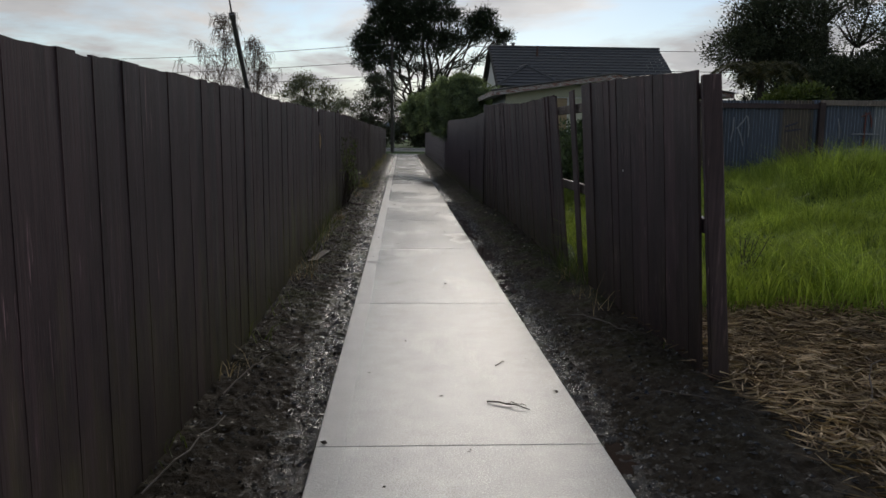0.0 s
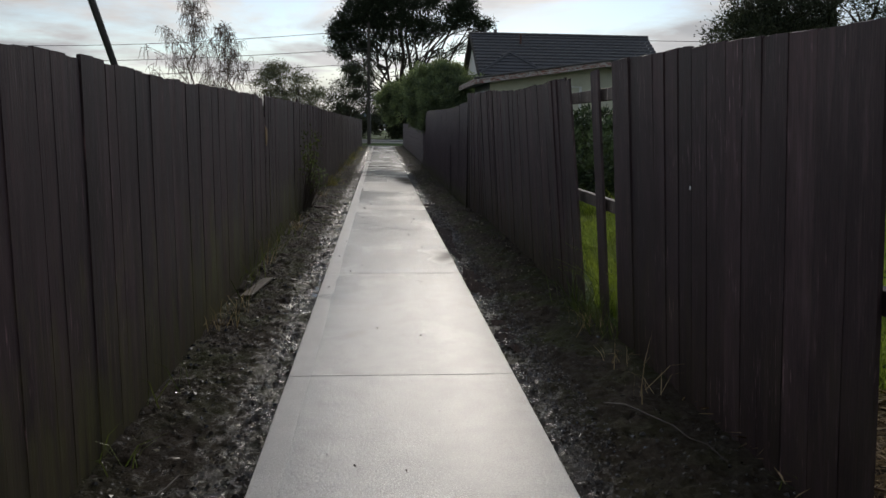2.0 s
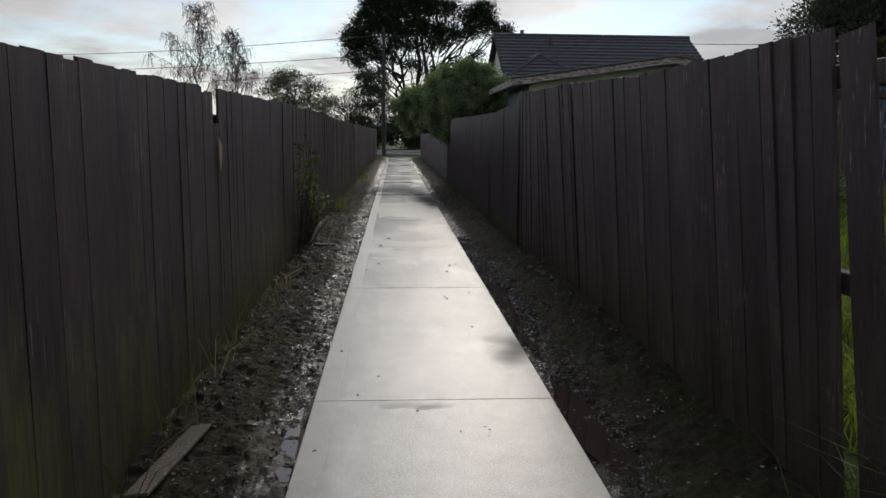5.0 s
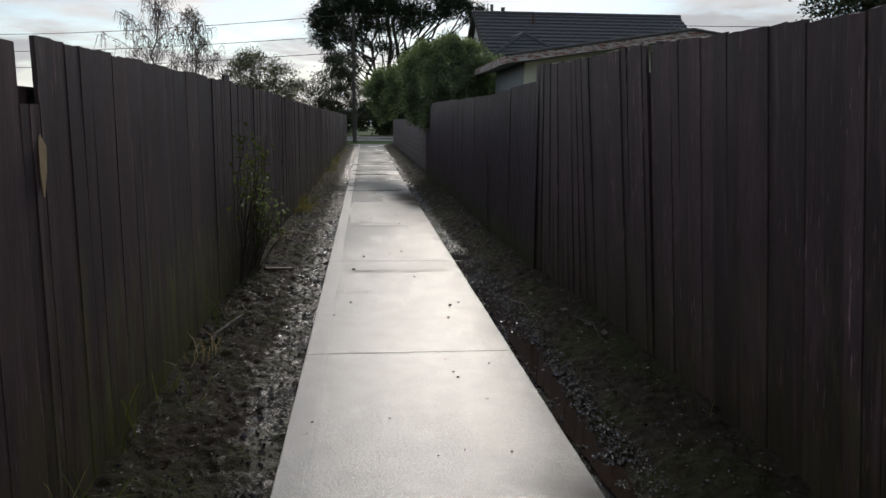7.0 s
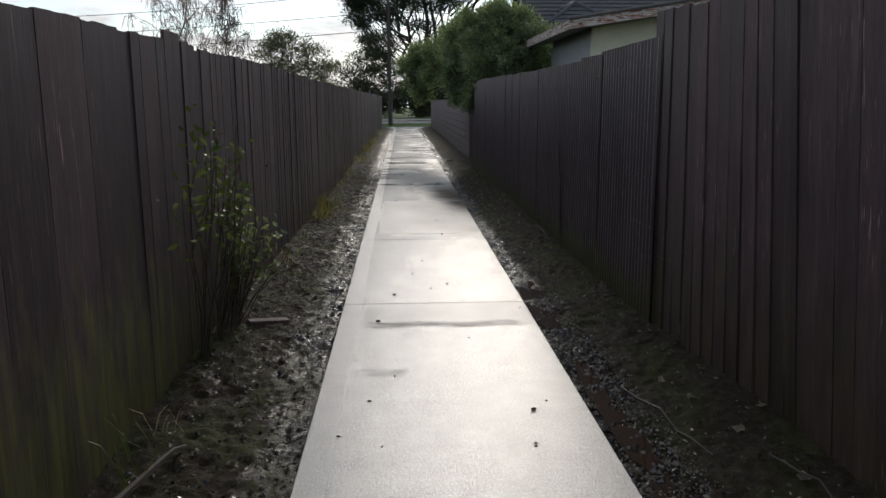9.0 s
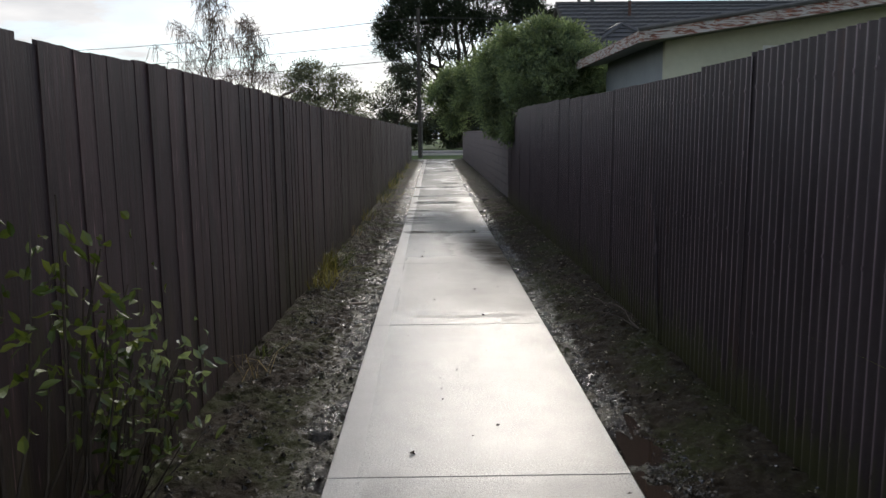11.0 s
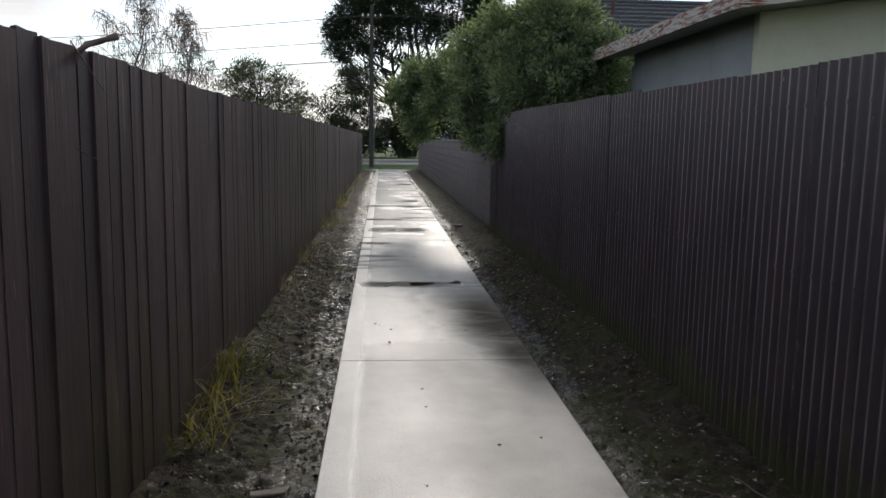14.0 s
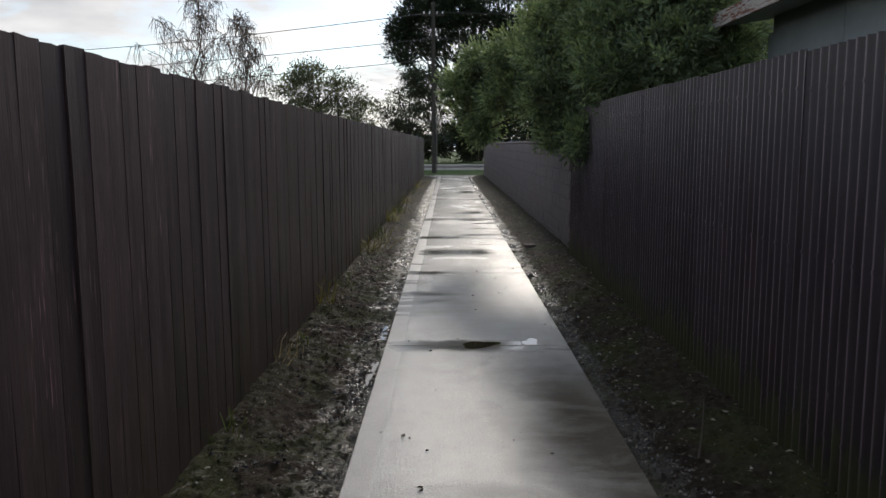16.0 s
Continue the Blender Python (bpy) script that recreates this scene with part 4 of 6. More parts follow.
def prism(xs, y0, y1, low, high):
    """A wall or slab in the x-z plane between y0 and y1; low and high are functions of x."""
    V, F, k = [], [], len(xs)
    for yv in (y0, y1):
        V += [(x, yv, low(x)) for x in xs] + [(x, yv, high(x)) for x in xs]
    for i in range(k - 1):
        F += [(i, i + 1, k + i + 1, k + i), (2 * k + i, 3 * k + i, 3 * k + i + 1, 2 * k + i + 1),
              (k + i, k + i + 1, 3 * k + i + 1, 3 * k + i), (i, 2 * k + i, 2 * k + i + 1, i + 1)]
    F += [(0, k, 3 * k, 2 * k), (k - 1, 3 * k - 1, 4 * k - 1, 2 * k - 1)]
    return V, F


WX0, WX1, WZ0, WZ1 = 4.27, 5.6, 1.5, 2.68
pieces = [prism([X0, WX0], Y0, Y0 + 0.1, lambda x: -0.1, lambda x: roof_z(x) - 0.135),
          prism([WX1, XA, X1], Y0, Y0 + 0.1, lambda x: -0.1, lambda x: roof_z(x) - 0.135),
          prism([WX0, WX1], Y0, Y0 + 0.1, lambda x: -0.1, lambda x: WZ0),
          prism([WX0, WX1], Y0, Y0 + 0.1, lambda x: WZ1, lambda x: roof_z(x) - 0.135)]
solid("front_wall", *joined(pieces), M_CREAM, shed, "cream painted wall")
for a, b in ((Y0 + 0.1, 23.9), (23.9, 25.0), (25.0, Y1)):
    box_part("side_panel", (X0, a + 0.004, -0.1), (X0 + 0.1, b - 0.004, roof_z(X0) - 0.135), M_GREYW, shed, "grey-blue wall sheet")
box_part("back_wall", (X0, Y1, -0.1), (X1, Y1 + 0.1, 2.6), M_GREYW, shed)
box_part("end_wall", (X1 - 0.1, Y0 + 0.1, -0.1), (X1, Y1, 2.55), M_GREYW, shed)
win = box_part("window", (WX0, Y0 + 0.03, WZ0), (WX0 + 0.07, Y0 + 0.09, WZ1), M_FRAME, shed, "white window frame with a plywood panel")
box_part("frame", (WX1 - 0.07, Y0 + 0.03, WZ0), (WX1, Y0 + 0.09, WZ1), M_FRAME, win)
box_part("frame", (WX0 + 0.07, Y0 + 0.03, WZ1 - 0.03), (WX1 - 0.07, Y0 + 0.09, WZ1), M_FRAME, win)
box_part("frame", (WX0 + 0.62, Y0 + 0.03, WZ0), (WX0 + 0.66, Y0 + 0.09, WZ1 - 0.03), M_FRAME, win)
box_part("board", (WX0 + 0.07, Y0 + 0.05, WZ0), (WX0 + 0.62, Y0 + 0.07, WZ1 - 0.03), M_PLY, win, "bare plywood panel")
box_part("pane", (WX0 + 0.66, Y0 + 0.05, WZ0), (WX1 - 0.07, Y0 + 0.06, WZ1 - 0.03), M_CREAM, win, "painted-over pane")
solid("roof", *prism([2.47, XA, 9.9], 22.33, 26.7, lambda x: roof_z(x) - 0.06, lambda x: roof_z(x) + 0.0), M_STEEL, shed, "low-pitched iron roof")
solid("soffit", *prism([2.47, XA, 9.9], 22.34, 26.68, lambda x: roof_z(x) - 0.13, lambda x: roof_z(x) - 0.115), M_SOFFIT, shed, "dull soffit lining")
solid("front_fascia", *prism([2.44, XA, 9.93], 22.30, 22.33, lambda x: roof_z(x) - 0.145, lambda x: roof_z(x) + 0.0), M_PEEL, shed, "peeling rusty fascia")
box_part("side_fascia", (2.44, 22.335, roof_z(2.44) - 0.145), (2.468, 26.7, roof_z(2.44)), M_PEEL, shed, "peeling rusty fascia")

V, F = tube_data([(2.42, 22.29, roof_z(2.42) + 0.02), (XA, 22.29, roof_z(XA) + 0.02), (9.95, 22.29, roof_z(9.95) + 0.02)], [0.03, 0.03, 0.03], 6)
solid("roof_edge", V, F, M_STEEL, shed, "dark iron roof edge")

# ---------------------------------------------------------------- main house
house = thing("house", "single-storey house with a dark tiled gable roof", "house")
HX0, HX1, RY, RZ, EY, EZ = 4.6, 14.2, 43.0, 6.33, 39.0, 4.0


def course_roof(x0, x1, ye, ze, yr, zr, n):
    """Tile courses: every course is a strip that laps 25 mm over the one below, with tile steps along it."""
    V, F = [], []
    cols = int((x1 - x0) / 0.3)
    for i in range(n):
        f0, f1 = i / n, (i + 1) / n
        ya, za = ye + (yr - ye) * f0, ze + (zr - ze) * f0
        yb, zb = ye + (yr - ye) * f1, ze + (zr - ze) * f1
        for c in range(cols):
            u0, u1 = x0 + (x1 - x0) * c / cols, x0 + (x1 - x0) * (c + 1) / cols - 0.012
            o = len(V)
            j = 0.004 * ((c * 7 + i * 13) % 5)
            V += [(u0, ya - 0.03, za + 0.055 + j), (u1, ya - 0.03, za + 0.07 + j), (u1, yb, zb + 0.012), (u0, yb, zb),
                  (u0, ya - 0.03, za - 0.02), (u1, ya - 0.03, za - 0.02)]
            F += [(o, o + 1, o + 2, o + 3), (o + 4, o + 5, o + 1, o)]
    return V, F


solid("roof", *course_roof(HX0, HX1, EY, EZ, RY, RZ, 13), M_TILE, house, "dark grey roof tiles in courses")
solid("roof_back", [(HX0, RY, RZ), (HX1, RY, RZ), (HX1, RY + 4, EZ), (HX0, RY + 4, EZ)], [(0, 1, 2, 3)], M_TILE, house)
V, F = tube_data([(HX0 - 0.05, RY, RZ + 0.02), (HX1 + 0.05, RY, RZ + 0.02)], [0.1, 0.1], 8)
solid("ridge", V, F, M_TILE, house)
V, F = tube_data([(5.95, RY, RZ + 0.05), (5.95, RY, RZ + 0.22), (5.95, RY, RZ + 0.26)], [0.09, 0.09, 0.13], 8)
solid("roof_vent", V, F, M_STEEL, house, "small dark roof vent")
M_FLUE = mat_plain("rusty_flue_pipe", (0.05, 0.025, 0.02), (0.10, 0.05, 0.04), 9, 0.7)
V, F = tube_data([(7.15, RY - 1.0, RZ - 0.62), (7.15, RY - 1.0, RZ - 0.02)], [0.06, 0.06], 8)
solid("flue_pipe", V, F, M_FLUE, house, "thin rusty flue pipe")
for xg in (HX0 + 0.22, HX1 - 0.32):
    V = [(xg, EY + 0.4, EZ - 0.1), (xg, RY + 3.6, EZ - 0.1), (xg, RY, RZ - 0.1)]
    V += [(x + 0.1, yv, z) for x, yv, z in V]
    solid("gable_wall", V, [(0, 1, 2), (5, 4, 3), (0, 3, 4, 1), (1, 4, 5, 2), (2, 5, 3, 0)], M_BOARD, house, "white boarded gable")
for sgn in (-1, 1):
    V, F = tube_data([(HX0 + 0.02, RY + sgn * 4.0, EZ - 0.02), (HX0 + 0.02, RY, RZ - 0.03)], [0.09, 0.09], 4)
    solid("bargeboard", V, F, M_POLE, house, "dark bargeboard")
box_part("wall", (HX0 + 0.2, EY + 0.5, -0.1), (HX1 - 0.2, RY + 3.5, EZ - 0.12), M_BOARD, house, "white boarded walls")
# the front wing's hipped roof
hip = [(4.35, 36.8, 3.86), (7.65, 36.8, 3.86), (6.0, 38.4, 4.98), (6.0, 41.0, 5.02), (4.35, 41.0, 3.86), (7.65, 41.0, 3.86)]


def course_face(a, b, c, d, n):
    """Lapped courses on a sloping face; a-b is the eave, d-c the upper edge (one point for a triangle)."""
    a, b, c, d = (Vector(v) for v in (a, b, c, d))
    up = (b - a).cross(d - a).normalized() * 0.035
    V, F = [], []
    for i in range(n):
        f0, f1 = i / n, (i + 1) / n
        q = [a.lerp(d, f0) + up, b.lerp(c, f0) + up, b.lerp(c, f1), a.lerp(d, f1), a.lerp(d, f0) - up * 0.3, b.lerp(c, f0) - up * 0.3]
        o = len(V)
        V += [tuple(v) for v in q]
        F += [(o, o + 1, o + 2, o + 3), (o + 4, o + 5, o + 1, o)]
    return V, F


for corners in ((hip[0], hip[1], hip[2], hip[2]), (hip[4], hip[0], hip[2], hip[3]), (hip[1], hip[5], hip[3], hip[2])):
    V, F = course_face(*corners, 7)
    for i in range(7):
        solid("tile_course", V[6 * i:6 * i + 6], [(0, 1, 2, 3), (4, 5, 1, 0)], M_TILE, house)
for a in (0, 1):
    V, F = tube_data([hip[a], hip[2]], [0.09, 0.09], 6)
    solid("hip_cap", V, F, M_TILE, house)
V, F = tube_data([hip[2], hip[3]], [0.09, 0.09], 6)
solid("hip_cap", V, F, M_TILE, house)
box_part("wing_wall", (4.7, 37.1, -0.1), (7.3, 39.4, 3.84), M_BOARD, house, "white boarded wing")
V, F = tube_data([(5.45, 43.0, 6.2), (5.45, 43.0, 6.72)], [0.07, 0.07], 7)
solid("flue", V, F, M_STEEL, house)


# ---------------------------------------------------------------- trees and planting
def limb(a, b, r0, r1, rng, sag=0.0, steps=5, sides=6):
    a, b = np.array(a, float), np.array(b, float)
    pts, L = [], np.linalg.norm(b - a)
    for i in range(steps + 1):
        f = i / steps
        j = rng.normal(size=3) * L * 0.025 * math.sin(math.pi * f)
        p = a + (b - a) * f + j
        p[2] += sag * math.sin(math.pi * f)
        pts.append(p)
    return tube_data(pts, [r0 + (r1 - r0) * i / steps for i in range(steps + 1)], sides)


def scatter(centre, radii, n, rng, shell=0.55):
    """Points in an uneven clump, denser towards its skin."""
    d = rng.normal(size=(n, 3))
    d /= np.linalg.norm(d, axis=1)[:, None]
    r = rng.uniform(shell ** 3, 1.0, n) ** (1 / 3)
    return np.array(centre) + d * r[:, None] * np.array(radii), d


def clumped_crown(clumps, per, tuft, spread, rng, flat=0.6):
    """Leaf centres and directions: every clump carries many small tufts, every tuft a few dozen leaves."""
    C, D = [], []
    for c, r, k in clumps:
        t, td = scatter(c, r, k, rng, 0.35)
        for p, q in zip(t, td):
            m = rng.normal(size=(per, 3))
            C.append(p + m * spread * np.array([1, 1, flat]))
            D.append(m + q * 0.6 + np.array([0, 0, 0.35]))
    return np.concatenate(C), np.concatenate(D)


# the tall pine across the street: several stems, open limbs, dark flat clumps
rng = np.random.default_rng(21)
pine = thing("pine_tree", "tall dark pine with several stems and an open crown", "tree", (2.2, 93, 0))
PX, PY = 2.2, 93.0
clumps = [((-4.6, 92.5, 12.3), (1.0, 1.2, 0.75), 26), ((-4.9, 92.5, 9.9), (0.8, 1.0, 0.45), 13), ((-3.9, 92.5, 9.3), (0.9, 1.0, 0.40), 12), ((-3.6, 92.5, 7.8), (0.8, 0.9, 0.35), 9),
          ((-3.4, 92.6, 13.4), (1.3, 1.4, 0.9), 38), ((-2.6, 93.0, 15.2), (1.3, 1.4, 1.0), 38), ((-3.0, 92.6, 11.5), (1.2, 1.2, 0.5), 20), ((-1.4, 92.8, 13.4), (1.4, 1.5, 0.9), 40), ((-1.0, 93.0, 15.8), (1.6, 1.6, 1.1), 46),
          ((-1.8, 93.2, 10.6), (1.1, 1.2, 0.35), 12), ((0.4, 92.8, 13.0), (1.5, 1.5, 0.8), 40), ((0.8, 93.0, 15.0), (1.6, 1.6, 1.0), 46), ((-0.4, 93.0, 11.4), (1.1, 1.2, 0.4), 14), ((2.2, 92.8, 13.2), (1.3, 1.5, 0.9), 34), ((2.6, 93.2, 15.4), (1.5, 1.6, 1.0), 40),
          ((1.6, 93.2, 9.3), (1.2, 1.2, 0.3), 10), ((4.2, 93.0, 12.6), (1.1, 1.4, 0.7), 24), ((5.2, 93.0, 13.0), (1.2, 1.4, 0.6), 20), ((4.6, 93.0, 15.4), (1.3, 1.4, 0.7), 24), ((6.0, 93.0, 15.2), (0.8, 1.0, 0.7), 14), ((6.6, 92.8, 12.3), (0.9, 1.0, 0.35), 12),
          ((8.2, 92.4, 14.2), (1.2, 1.3, 0.8), 32), ((9.4, 92.4, 15.1), (1.1, 1.2, 0.8), 30), ((10.0, 92.4, 13.8), (1.0, 1.1, 0.7), 26), ((8.6, 92.4, 12.8), (0.9, 1.0, 0.4), 14), ((11.7, 92.4, 13.0), (0.8, 0.9, 0.55), 16), ((11.0, 92.4, 12.4), (0.6, 0.7, 0.3), 7), ((8.8, 92.5, 10.4), (0.8, 0.8, 0.25), 6),
          ((-2.6, 93.0, 17.4), (1.5, 1.6, 1.1), 36), ((-0.4, 93.0, 17.9), (1.8, 1.8, 1.2), 46), ((2.0, 93.0, 17.6), (1.8, 1.8, 1.2), 46), ((4.2, 93.2, 17.2), (1.4, 1.6, 0.9), 26), ((0.8, 93.0, 20.2), (2.6, 2.6, 1.5), 60), ((7.0, 93.0, 9.4), (0.9, 1.0, 0.25), 6),
          ((-2.6, 92.6, 10.2), (1.1, 1.1, 0.4), 13), ((-0.8, 92.7, 9.6), (0.9, 1.0, 0.3), 9), ((1.3, 92.8, 11.2), (1.1, 1.1, 0.4), 12), ((3.2, 92.8, 11.2), (1.0, 1.1, 0.4), 11), ((5.2, 92.8, 11.5), (0.9, 1.0, 0.35), 9),
          ((-4.2, 92.6, 11.0), (0.8, 0.9, 0.4), 12), ((-5.3, 92.5, 11.6), (0.6, 0.7, 0.35), 8), ((-1.6, 92.8, 8.2), (0.9, 1.0, 0.3), 8), ((3.8, 92.8, 8.6), (0.8, 0.9, 0.25), 6), ((-3.2, 92.6, 6.8), (0.9, 1.0, 0.4), 10)]
clumps = [(c, (r[0] * 1.15, r[1] * 1.1, r[2] * 1.35), int(k * 1.45)) for c, r, k in clumps]
C, D = clumped_crown(clumps, 44, 0, 0.36, rng, 0.85)
leaf_mesh("crown", C - np.array([PX, PY, 0]), D, 0.40, 0.085, M_PINE, pine, "dark green needles in flat clumps", rng)
pieces = []
for sx, ex, ez, r in ((-1.5, -2.4, 16.5, 0.17), (-0.9, -0.6, 17.5, 0.20), (0.0, 0.3, 19, 0.34), (0.4, 1.2, 18.5, 0.30), (-0.5, -3.4, 13.5, 0.17), (0.7, 2.6, 17.5, 0.22), (1.0, 4.8, 15.0, 0.17)):
    pieces.append(limb((sx * 0.6, 0, -0.1), (ex, 0.3, ez), r, 0.06, rng, steps=8, sides=8))
for ex, ez, bow in ((6.2, 14.4, -0.6), (7.4, 15.0, -0.9), (8.0, 13.0, -1.5)):      # long limbs that sweep out to the side crown
    pieces.append(limb((0.5, 0, 5.6), (ex, -0.4, ez), 0.20, 0.06, rng, sag=bow, steps=8, sides=7))
solid("trunk", *joined(pieces), M_BARK, pine, "dark bark")
pieces = []
for (c, r, k) in clumps:
    base = (min(3.4, max(-1.6, (c[0] - PX) * 0.45)), 0, max(5.0, c[2] - 3.2 - rng.uniform(0, 1.5)))
    end = np.array(c) - np.array([PX, PY, 0])
    pieces.append(limb(base, end, 0.09, 0.035, rng, sag=-0.4))
    for _ in range(5):
        p, _d = scatter(end, r, 1, rng)
        pieces.append(limb(end - (end - np.array(base)) * rng.uniform(0, 0.4), p[0], 0.06, 0.015, rng, steps=3, sides=4))
for _ in range(16):
    z = rng.uniform(5, 11)
    w = rng.uniform(0, 6.28)
    pieces.append(limb((rng.uniform(-0.9, 0.9), 0, z), (2.6 * math.cos(w), 2.6 * math.sin(w), z + rng.uniform(-0.6, 1.2)), 0.06, 0.012, rng, steps=4, sides=4))
solid("limb_work", *joined(pieces), M_BARK, pine, "bare lower limbs")


def leafy_tree(name, label, at, clumps, leaf, n, spread, material, seed, trunk_r=0.12, flat=0.8, dens=2.2):
    r = np.random.default_rng(seed)
    t = thing(name, label, "tree", at)
    C, D = clumped_crown([(c, q, int(k * dens)) for c, q, k in clumps], n, 0, spread * 0.9, r, flat)
    leaf_mesh("crown", C - np.array(at), D, leaf * 1.15, leaf * 0.52, material, t, "", r)
    pieces = [limb((0, 0, -0.1), (0.1, 0, min(c[2] for c, _, _ in clumps)), trunk_r, trunk_r * 0.6, r)]
    for c, rad, k in clumps:
        top = np.array(c) - np.array(at)
        pieces.append(limb((0.1, 0, max(0.2, top[2] * 0.35)), top, trunk_r * 0.6, 0.02, r))
        for _ in range(6):
            p, _d = scatter(top, rad, 1, r)
            pieces.append(limb(top * 0.8, p[0], trunk_r * 0.25, 0.01, r, steps=3, sides=4))
    solid("trunk", *joined(pieces), M_BARK, t)
    return t


# rounded shrub tree behind the long fence
leafy_tree("shrub_tree", "round grey-green tree behind the paling fence", (-7.6, 64, 0),
           [((-7.6, 64, 4.6), (2.0, 2, 1.5), 60), ((-9.0, 64, 4.3), (1.4, 1.6, 1.3), 34), ((-6.2, 64, 4.0), (1.4, 1.6, 1.4), 34), ((-5.2, 64.5, 3.2), (1.0, 1.2, 1.0), 18),
            ((-8.2, 64, 5.6), (1.0, 1.2, 0.7), 20), ((-7.4, 63.5, 3.0), (2.6, 2, 1.4), 40)], 0.14, 46, 0.26, M_OLIVE, 31, 0.16, dens=1.3)
# low scrub left of the pole and the dark hedge behind the street
leafy_tree("scrub_tree", "thin dark street-side scrub tree", (-3.6, 84, 0),
           [((-3.8, 84, 5.0), (1.6, 1.5, 1.6), 34), ((-2.6, 84, 3.2), (1.6, 1.5, 1.6), 34), ((-4.9, 84, 3.6), (1.2, 1.2, 1.2), 18), ((-2.2, 84.5, 6.8), (1.3, 1.3, 1.3), 18), ((-5.6, 84, 4.6), (0.7, 0.8, 0.6), 7),
            ((-2.4, 84, 5.2), (1.3, 1.3, 1.1), 26), ((-1.4, 84.4, 4.2), (1.2, 1.2, 1.2), 26), ((-1.3, 84.4, 6.4), (0.9, 1.0, 0.9), 16), ((-3.2, 84, 7.4), (0.7, 0.8, 0.5), 8), ((-0.8, 84.4, 2.6), (1.0, 1.0, 1.0), 18)],
           0.17, 40, 0.28, M_GUM, 32, 0.12, dens=1.5)
leafy_tree("scrub_tree", "dense dark tree beyond the street", (3.6, 86, 0),
           [((3.4, 86, 3.2), (1.9, 2, 2.2), 60), ((5.2, 86, 4.4), (2.2, 2, 2.4), 60), ((2.2, 86, 5.2), (1.1, 1.5, 1.2), 20), ((7.0, 86, 3.5), (2.5, 2, 2.6), 50)],
           0.3, 24, 0.3, M_GUM, 33, 0.16)
leafy_tree("scrub_tree", "dense dark tree beyond the street", (-9, 88, 0),
           [((-9, 88, 1.8), (4, 2, 1.6), 60), ((-14, 88, 2.2), (4, 2, 1.8), 50), ((-4.2, 88, 1.8), (2.4, 2, 1.6), 50), ((-1.6, 88.5, 1.2), (1.6, 1.5, 1.0), 30), ((0.6, 88.5, 2.6), (1.3, 1.5, 0.8), 26), ((1.9, 88, 1.3), (1.2, 1.5, 1.2), 34)], 0.32, 22, 0.32, M_GUM, 34, 0.16)


# leafless weeping birch
def birch(at, height, seed, lean=0.0, wide=1.0):
    r = np.random.default_rng(seed)
    t = thing("birch_tree", "leafless birch with fine drooping twigs", "tree", at)
    pieces, fine = [], []
    top = np.array([lean, 0, height])
    pieces.append(limb((0, 0, -0.1), top * 0.98, 0.12, 0.015, r, steps=9, sides=6))
    for i in range(26):
        f = 0.25 + 0.72 * i / 25
        base = top * f
        w = r.uniform(0, 6.28)
        ln = wide * height * (0.33 * (1.08 - f) + 0.06) * r.uniform(0.7, 1.2)
        end = base + np.array([math.cos(w) * ln, math.sin(w) * ln, ln * r.uniform(0.7, 1.2)])
        pieces.append(limb(base, end, 0.05 * (1.2 - f), 0.012, r, sag=0.12 * ln, steps=5, sides=4))
        for k in range(16):
            g = r.uniform(0.3, 1.0)
            b = base + (end - base) * g
            w2 = r.uniform(0, 6.28)
            l2 = r.uniform(0.4, 1.1) * wide
            e = b + np.array([math.cos(w2) * l2 * 0.7, math.sin(w2) * l2 * 0.7, r.uniform(-0.2, 0.5) * l2])
            fine.append(limb(b, e, 0.019, 0.012, r, steps=3, sides=3))
            for _ in range(2):
                drop = e + np.array([r.normal() * 0.2, r.normal() * 0.2, -r.uniform(0.3, 1.1)])
                fine.append(limb(b + (e - b) * r.uniform(0.4, 1), drop, 0.013, 0.010, r, sag=0.15, steps=3, sides=3))
    solid("trunk", *joined(pieces), M_TWIG, t)
    solid("twig_spray", *joined(fine), M_TWIG, t, "fine bare twigs")


birch((-15.7, 67, 0), 11.0, 51, 0.6, 1.0)
birch((-12.2, 67.5, 0), 9.2, 52, -0.5, 0.8)

